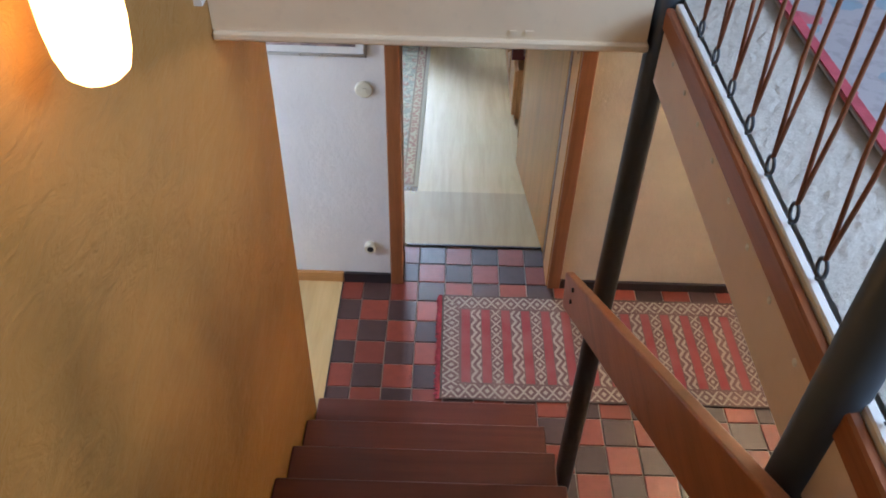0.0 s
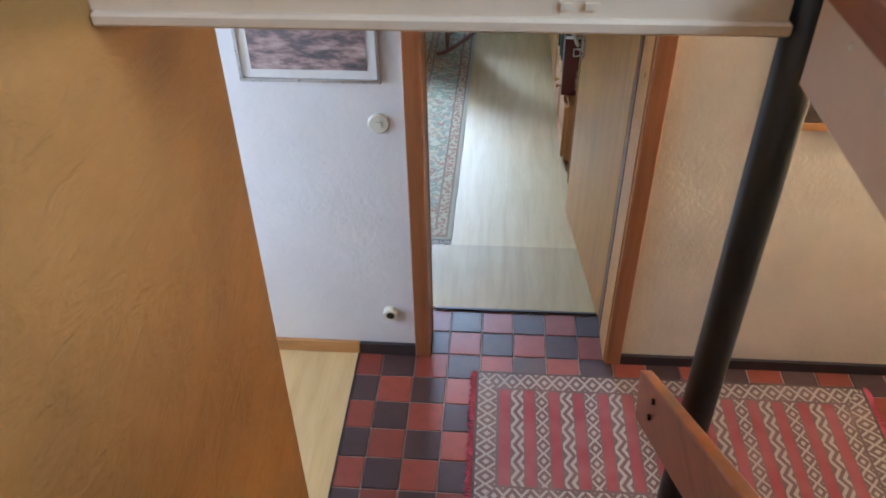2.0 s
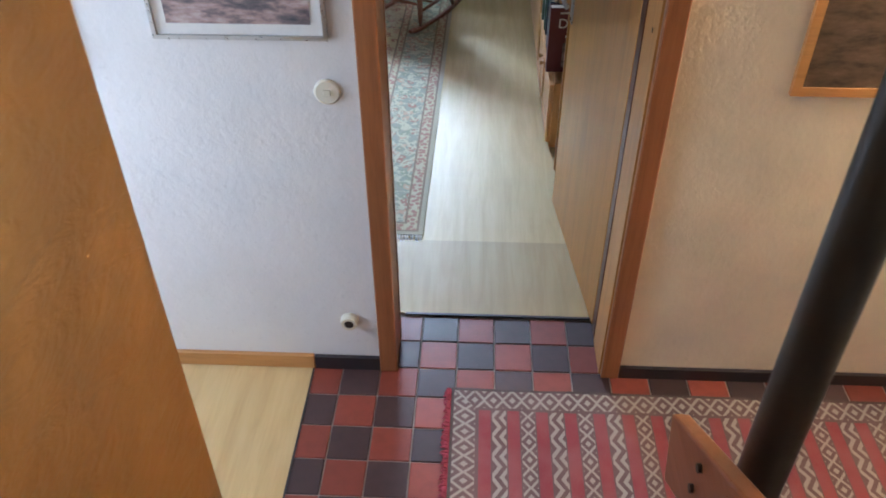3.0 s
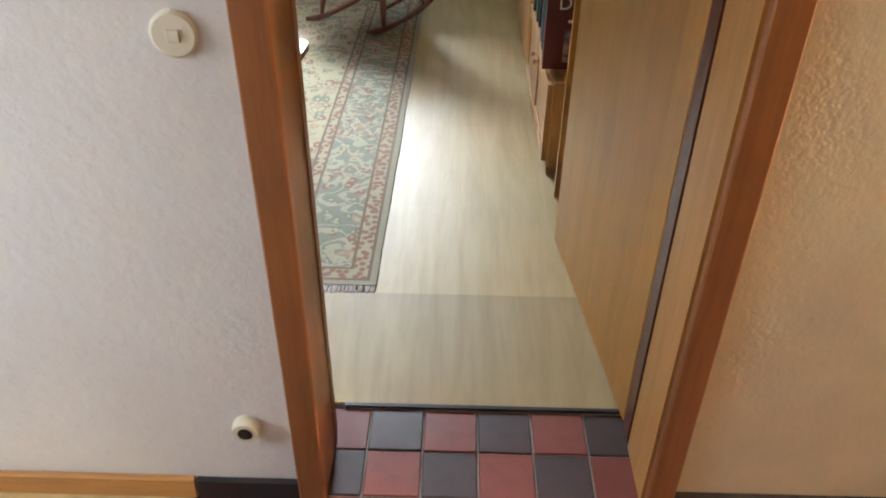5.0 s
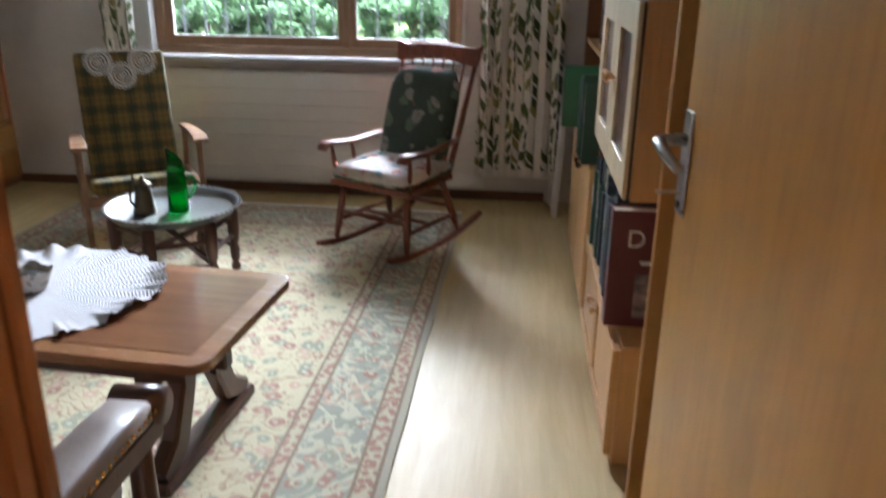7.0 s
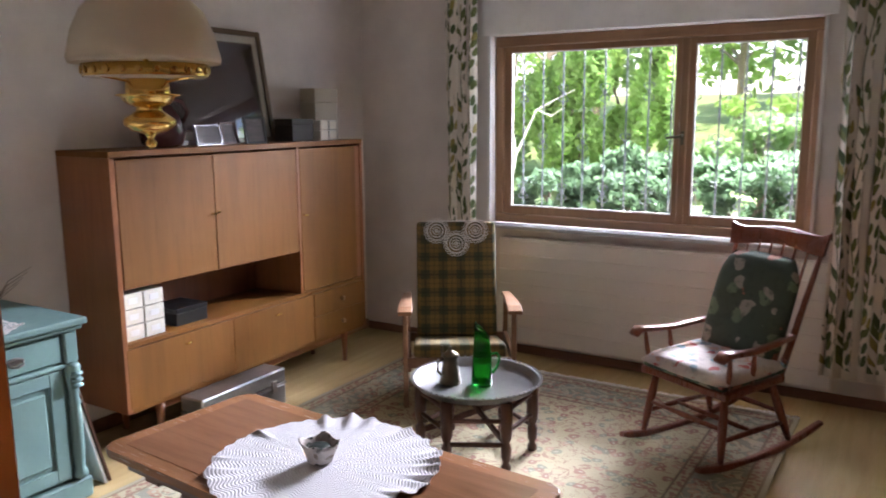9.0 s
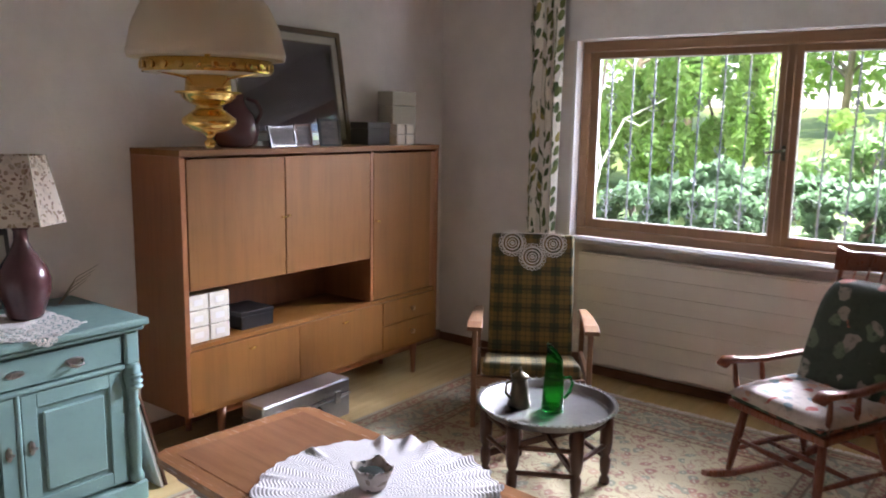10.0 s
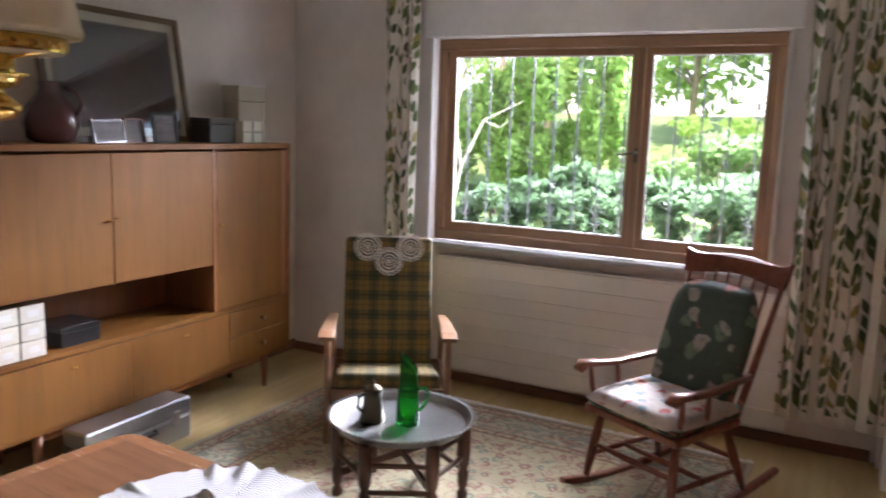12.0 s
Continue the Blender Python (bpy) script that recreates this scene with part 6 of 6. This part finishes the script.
base2 = part("base_cupboard", bx(BX + 0.02, 1.618, 6.42, 7.45, 0.0, 0.66, bevel=0.003), SHELF_WOOD, bc)
for y0, y1, k in ((6.43, 6.93, 6.88), (6.935, 7.44, 6.98)):
    d = part("door", bx(BX - 0.001, BX + 0.0195, y0, y1, 0.03, 0.64, bevel=0.003), SHELF_WOOD, bc)
    part("knob", lathe([(0.006, 0), (0.006, 0.01), (0.015, 0.016), (0.012, 0.025)], 12), DARK_WOOD, d, smooth=True).matrix_local = pose(BX - 0.001, k, 0.55, 0, -90, 0)
part("upright", bx(1.3, 1.618, 6.375, 6.4, 0, 2.1), CAB_DARK, bc)
part("upright", bx(1.3, 1.618, 7.455, 7.48, 0, 2.1), CAB_DARK, bc)
part("back", bx(1.608, 1.618, 5.111, 7.454, 0.41, 2.09), CAB_DARK, bc)
part("upper_cupboard", bx(BX + 0.018, 1.606, 5.44, 6.36, 0.8, 1.345, bevel=0.003), SHELF_WOOD, bc)
PALE = wood("bleached_door_wood", (0.66, 0.5, 0.3), "z", 0.8, 0.45, 0.15)
for y0, y1, k in ((5.45, 5.9, 5.87), (5.905, 6.35, 5.935)):
    d = frame_door(bc, PALE, DARK_WOOD, BX + 0.0175, BX + 0.008, BX - 0.004, y0, y1, 0.805, 1.34, 0.09)
    part("knob", lathe([(0.007, 0), (0.008, 0.012), (0.019, 0.02), (0.016, 0.032)], 14), SHELF_WOOD, d, smooth=True).matrix_local = pose(BX - 0.004, k, 1.09, 0, -90, 0)
part("shelf", bx(1.31, 1.606, 5.112, 6.37, 1.72, 1.745), SHELF_WOOD, bc)
part("shelf", bx(1.31, 1.606, 6.405, 7.45, 1.05, 1.075), SHELF_WOOD, bc)
part("shelf", bx(1.31, 1.606, 6.405, 7.45, 1.5, 1.525), SHELF_WOOD, bc)

rng = random.Random(21)
BOOK_COLS = [("dark blue", (0.03, 0.045, 0.1)), ("navy", (0.02, 0.03, 0.055)), ("grey-blue", (0.13, 0.17, 0.2)), ("cream", (0.55, 0.48, 0.36)), ("dark green", (0.03, 0.08, 0.05)), ("brown", (0.14, 0.075, 0.04)), ("wine red", (0.12, 0.02, 0.03)), ("white", (0.62, 0.6, 0.56)), ("bright green", (0.06, 0.22, 0.1)), ("teal", (0.06, 0.14, 0.15))]
BOOK_MATS = [(n, paint("book_" + n.replace(" ", "_").replace("-", "_"), c, 0.45, vary=0.1)) for n, c in BOOK_COLS]
PAPER = paint("book_paper", (0.66, 0.6, 0.48), 0.9)


def book(x, y, z, t, d, h, pick, label=""):
    """A book upright on a shelf: spine towards -x."""
    n, m = BOOK_MATS[pick]
    b = thing("book", label or n + " hardback book standing on a shelf", "book", pose(x, y, z), group="books in the bookcase")
    part("cover", prism([(0, 0), (d, 0), (d, 0.003), (0.004, 0.003), (0.004, t - 0.003), (d, t - 0.003), (d, t), (0, t)], "z", 0, h), m, b)
    part("pages", bx(0.0042, d - 0.004, 0.0032, t - 0.0032, 0.004, h - 0.005), PAPER, b)
    part("spine_label", bx(-0.0006, -0.0001, t * 0.2, t * 0.8, h * 0.55, h * 0.8), BOOK_MATS[(pick + 3) % 10][1], b)
    return b


def shelf_row(y0, y1, z, x, hs, picks, ds=(0.2, 0.26), ts=(0.018, 0.045)):
    y = y0
    while y < y1 - 0.05:
        t = rng.uniform(*ts)
        book(x + rng.uniform(0, 0.03), y, z, t, rng.uniform(*ds), rng.uniform(*hs), rng.choice(picks))
        y += t + 0.002


big = book(1.255, 5.47, 0.4005, 0.062, 0.3, 0.365, 6, "large wine-red volume with a white letter on its cover")
WHITE_INK = paint("white_ink", (0.75, 0.72, 0.68), 0.7)


def letters(text, size, m, parent, mat, name="lettering"):
    c = bpy.data.curves.new(name, "FONT")
    c.body, c.size, c.extrude = text, size, 0.0006
    ob = new("temporary_text", c)
    me = bpy.data.meshes.new_from_object(ob)
    bpy.data.objects.remove(ob)
    me.materials.append(mat)
    o = new(name, me)
    o.parent = parent
    o.matrix_local = m
    return o


letters("D", 0.075, pose(0.045, -0.0008, 0.255, 90, 0, 0), big, WHITE_INK)
part("cover_picture", bx(0.08, 0.24, -0.0012, -0.0003, 0.03, 0.17), LANDSCAPE, big)
part("text_bar", bx(0.09, 0.23, -0.0012, -0.0003, 0.2, 0.212), WHITE_INK, big)
shelf_row(5.535, 6.36, 0.4005, 1.27, (0.26, 0.37), [0, 1, 1, 2, 3, 7, 4, 0])
shelf_row(5.47, 6.35, 1.3455, 1.29, (0.24, 0.33), [4, 4, 8, 7, 3, 9])
shelf_row(6.44, 6.75, 0.6605, 1.22, (0.3, 0.36), [9, 9, 2, 4], (0.24, 0.3), (0.02, 0.04))
shelf_row(6.76, 7.2, 0.6605, 1.3, (0.18, 0.25), [3, 7, 5, 2])
book(1.19, 7.22, 0.6605, 0.02, 0.26, 0.3, 8, "bright green large picture book at the shelf end")
shelf_row(6.42, 7.4, 1.0755, 1.34, (0.2, 0.3), [5, 6, 1, 4, 3])
shelf_row(6.42, 7.3, 1.5255, 1.34, (0.2, 0.3), [5, 6, 1, 3])

# ---- garden ----
bm = bmesh.new()
bmesh.ops.create_grid(bm, x_segments=60, y_segments=60, size=0.5, matrix=Matrix.Translation((0, 33.4, 0)) @ Matrix.Diagonal((120, 50, 1, 1)))
for v in bm.verts:
    d = v.co.y - 8.4
    v.co.z = 0.72 + 0.09 * min(d, 14) + 0.12 * noise.noise(v.co * 0.6)
ground = tagged(part("ground", bm, GRASS, smooth=True), "sunlit sloping garden lawn outside the window", "ground", kind="structure")
structure("house_apron", bx(-6, 6, 8.401, 8.43, -0.1, 0.8), EARTH, "soil edge against the house wall", "ground")


def leaves(name, centers, count, size, mat, seed, parent=None, label=""):
    """Many small pointed leaves scattered in blobs (x, y, z, rx, ry, rz)."""
    r = np.random.RandomState(seed)
    c = np.array(centers)
    pick = c[r.randint(0, len(c), count)]
    d = r.normal(size=(count, 3))
    d /= np.linalg.norm(d, axis=1)[:, None]
    p = pick[:, :3] + d * pick[:, 3:] * (r.rand(count, 1) ** 0.4)
    a = r.normal(size=(count, 3))
    a /= np.linalg.norm(a, axis=1)[:, None]
    b = np.cross(a, r.normal(size=(count, 3)))
    b /= np.linalg.norm(b, axis=1)[:, None]
    s = size * (0.6 + 0.8 * r.rand(count, 1))
    v = np.stack([p - a * s, p + b * s * 0.42, p + a * s, p - b * s * 0.42], 1).reshape(-1, 3)
    f = np.arange(count * 4).reshape(-1, 4)
    me = bpy.data.meshes.new(name)
    me.from_pydata(v.tolist(), [], f.tolist())
    me.materials.append(mat)
    ob = new(name, me)
    if parent:
        ob.parent = parent
    if label:
        ob["label"] = label
    return ob


def bush(x, y, z, w, h, count, mat, seed, label, size=0.05):
    b = thing("bush", label, "bush", pose(x, y, z))
    r = random.Random(seed)
    blobs = [(r.uniform(-w, w) * 0.6, r.uniform(-w, w) * 0.4, r.uniform(0.15, 0.85) * h, w * r.uniform(0.2, 0.4), w * r.uniform(0.2, 0.35), h * r.uniform(0.12, 0.25)) for _ in range(9)]
    for q in range(5):
        bl = blobs[q]
        part("branch", tb([(0.05 * q - 0.1, 0, -0.2), (bl[0] * 0.5, bl[1] * 0.5, bl[2] * 0.5), bl[:3]], [0.025, 0.016, 0.006], 6), BARK, b)
    leaves("foliage", blobs, count, size, mat, seed, b)
    return b


def tree(x, y, z, h, w, count, mat, seed, label):
    t = thing("tree", label, "tree", pose(x, y, z))
    r = random.Random(seed)
    part("trunk", tb([(0, 0, -0.2), (0.05, 0, h * 0.3), (-0.04, 0.03, h * 0.6), (0.02, 0, h * 0.9)], [0.055, 0.045, 0.03, 0.012], 10), BARK, t, smooth=True)
    blobs = []
    for q in range(14):
        a, k = r.uniform(0, math.tau), r.uniform(0.2, 1.0)
        e = (w * r.uniform(0.3, 0.8) * math.cos(a), w * r.uniform(0.3, 0.8) * math.sin(a), h * k)
        part("limb", tb([(0, 0, h * k * 0.75), (e[0] * 0.5, e[1] * 0.5, h * k * 0.92), e], [0.035, 0.02, 0.006], 6), BARK, t)
        blobs.append((*e, w * r.uniform(0.25, 0.4), w * r.uniform(0.25, 0.4), h * r.uniform(0.08, 0.16)))
    leaves("crown", blobs, count, 0.1, mat, seed, t)
    return t


rngb = random.Random(33)
for k, (x, y, w, h, n, light) in enumerate((
    (-2.5, 10.6, 0.8, 2.2, 2600, 0), (-1.8, 10.7, 0.6, 1.5, 11500, 1), (-1.2, 11.0, 0.6, 1.9, 11500, 1), (-1.2, 9.9, 0.6, 0.45, 1500, 0), (-1.3, 9.1, 0.5, 0.42, 1700, 0), (-0.6, 9.15, 0.5, 0.4, 1700, 0), (0.1, 9.1, 0.5, 0.45, 1700, 0), (0.75, 9.15, 0.5, 0.6, 1900, 0), (1.15, 9.0, 0.3, 1.2, 500, 1), (-0.5, 10.0, 0.6, 0.42, 1500, 0), (0.2, 9.9, 0.6, 0.42, 1500, 0),
    (-0.1, 10.9, 0.7, 0.6, 1700, 0), (0.75, 10.3, 0.6, 0.6, 1500, 0), (1.35, 10.6, 0.45, 1.7, 1700, 1), (1.9, 11.0, 0.7, 2.2, 2000, 1),
    (-3.4, 12.0, 1.1, 2.6, 2600, 1), (-0.2, 13.5, 1.0, 0.6, 1600, 1))):
    bush(x, y, 0.72 + 0.09 * (y - 8.4), w, h, n, LEAF_LIGHT if light else LEAF_SHADE if y < 10.5 else LEAF, 40 + k, "bright green leafy bush outside the window" if light else "dense green bush outside the window", 0.036 if y < 9.5 else 0.05)
for k, (x, y, h, w, n, light) in enumerate((
    (-2.6, 13.5, 4.4, 1.5, 3000, 0), (-1.2, 15.5, 4.6, 1.6, 3000, 1), (0.3, 14.5, 4.4, 1.5, 2600, 0), (1.6, 14.0, 4.4, 1.4, 2600, 1),
    (3.2, 15.5, 4.8, 1.8, 2800, 0), (-4.6, 16.5, 5.2, 2.2, 3200, 1), (-0.4, 19.5, 5.8, 2.2, 3000, 1), (2.2, 21.0, 6.0, 2.4, 3000, 0))):
    tree(x, y, 0.72 + 0.09 * min(y - 8.4, 14), h, w, n, LEAF_LIGHT if light else LEAF, 70 + k, "young tree with airy light green crown" if light else "green tree beyond the lawn")
bare = thing("dry_branch", "bare pale branch in front of the bushes", "branch", pose(-1.5, 9.3, 0.75))
part("stem", tb([(-0.3, 0, 0), (-0.2, 0, 0.5), (-0.05, 0.05, 0.85), (0.25, 0.1, 1.0)], [0.012, 0.01, 0.008, 0.004], 6), IVORYBOX, bare)
part("twig", tb([(-0.2, 0, 0.5), (-0.3, 0.05, 0.9), (-0.2, 0.05, 1.2)], [0.008, 0.006, 0.003], 6), IVORYBOX, bare)
part("twig", tb([(-0.05, 0.05, 0.85), (0.1, 0.0, 0.8), (0.2, 0.0, 0.86)], [0.006, 0.005, 0.003], 6), IVORYBOX, bare)
grille = thing("window_grille", "wrought iron window grille with small scrolls", "grille")
for x0, x1, z in ((-1.6, 0.95, 0.8), (-1.6, 0.95, 2.12)):
    part("rail", bx(x0, x1, 8.445, 8.455, z, z + 0.025), GRILLE_IRON, grille)


def scroll(x, z, parent):
    for s in (-1, 1):
        for e in (-1, 1):
            pts = [(x + s * (0.004 + 0.03 * math.sin(q * 0.42)), 8.45, z + e * (0.004 + 0.012 * q * (1 - 0.055 * q))) for q in range(8)]
            part("scroll", tb(pts, 0.003, 5), GRILLE_IRON, parent)
    part("collar", bx(x - 0.009, x + 0.009, 8.44, 8.46, z - 0.012, z + 0.012), GRILLE_IRON, parent)


for k in range(18):
    x = -1.52 + 0.1425 * k
    b = part("bar", tb([(x, 8.45, 0.8), (x, 8.45, 2.12)], 0.006, 6), GRILLE_IRON, grille)
    for z in (1.385,) if k % 2 else (1.05, 1.7):
        scroll(x, z, b)
for x in (-1.59, 0.94):
    part("anchor", bx(x - 0.01, x + 0.01, 8.401, 8.46, 1.2, 1.22), GRILLE_IRON, grille)
    part("upright", bx(x - 0.01, x + 0.01, 8.44, 8.46, 0.8, 2.14), GRILLE_IRON, grille)

# ---- hall tiles ----
bm = bmesh.new()
box(bm, -0.0735, 0.0735, -0.0735, 0.0735, -0.008, 0.0, bevel=0.0025)
tile_meshes = []
for name, m in (("red_tile", TILE_RED), ("dark_tile", TILE_DARK)):
    me = bpy.data.meshes.new(name)
    bm.to_mesh(me)
    me.materials.append(m)
    tile_meshes.append(me)
bm.free()
hall_floor = bpy.data.objects["hall_floor"]
rng = random.Random(11)
for i in range(-2, 18):
    for j in range(-12, 3):
        x, y = 0.595 + 0.1525 * i, 3.668 + 0.1515 * j
        if (y > 3.6 and not 0.55 < x < 1.42) or y > 3.9:
            continue
        t = new("tile", tile_meshes[(i + j + 1) % 2])
        t.parent = hall_floor
        t.matrix_local = pose(x, y, rng.uniform(-0.0006, 0.0006), 0, 0, rng.uniform(-0.5, 0.5))
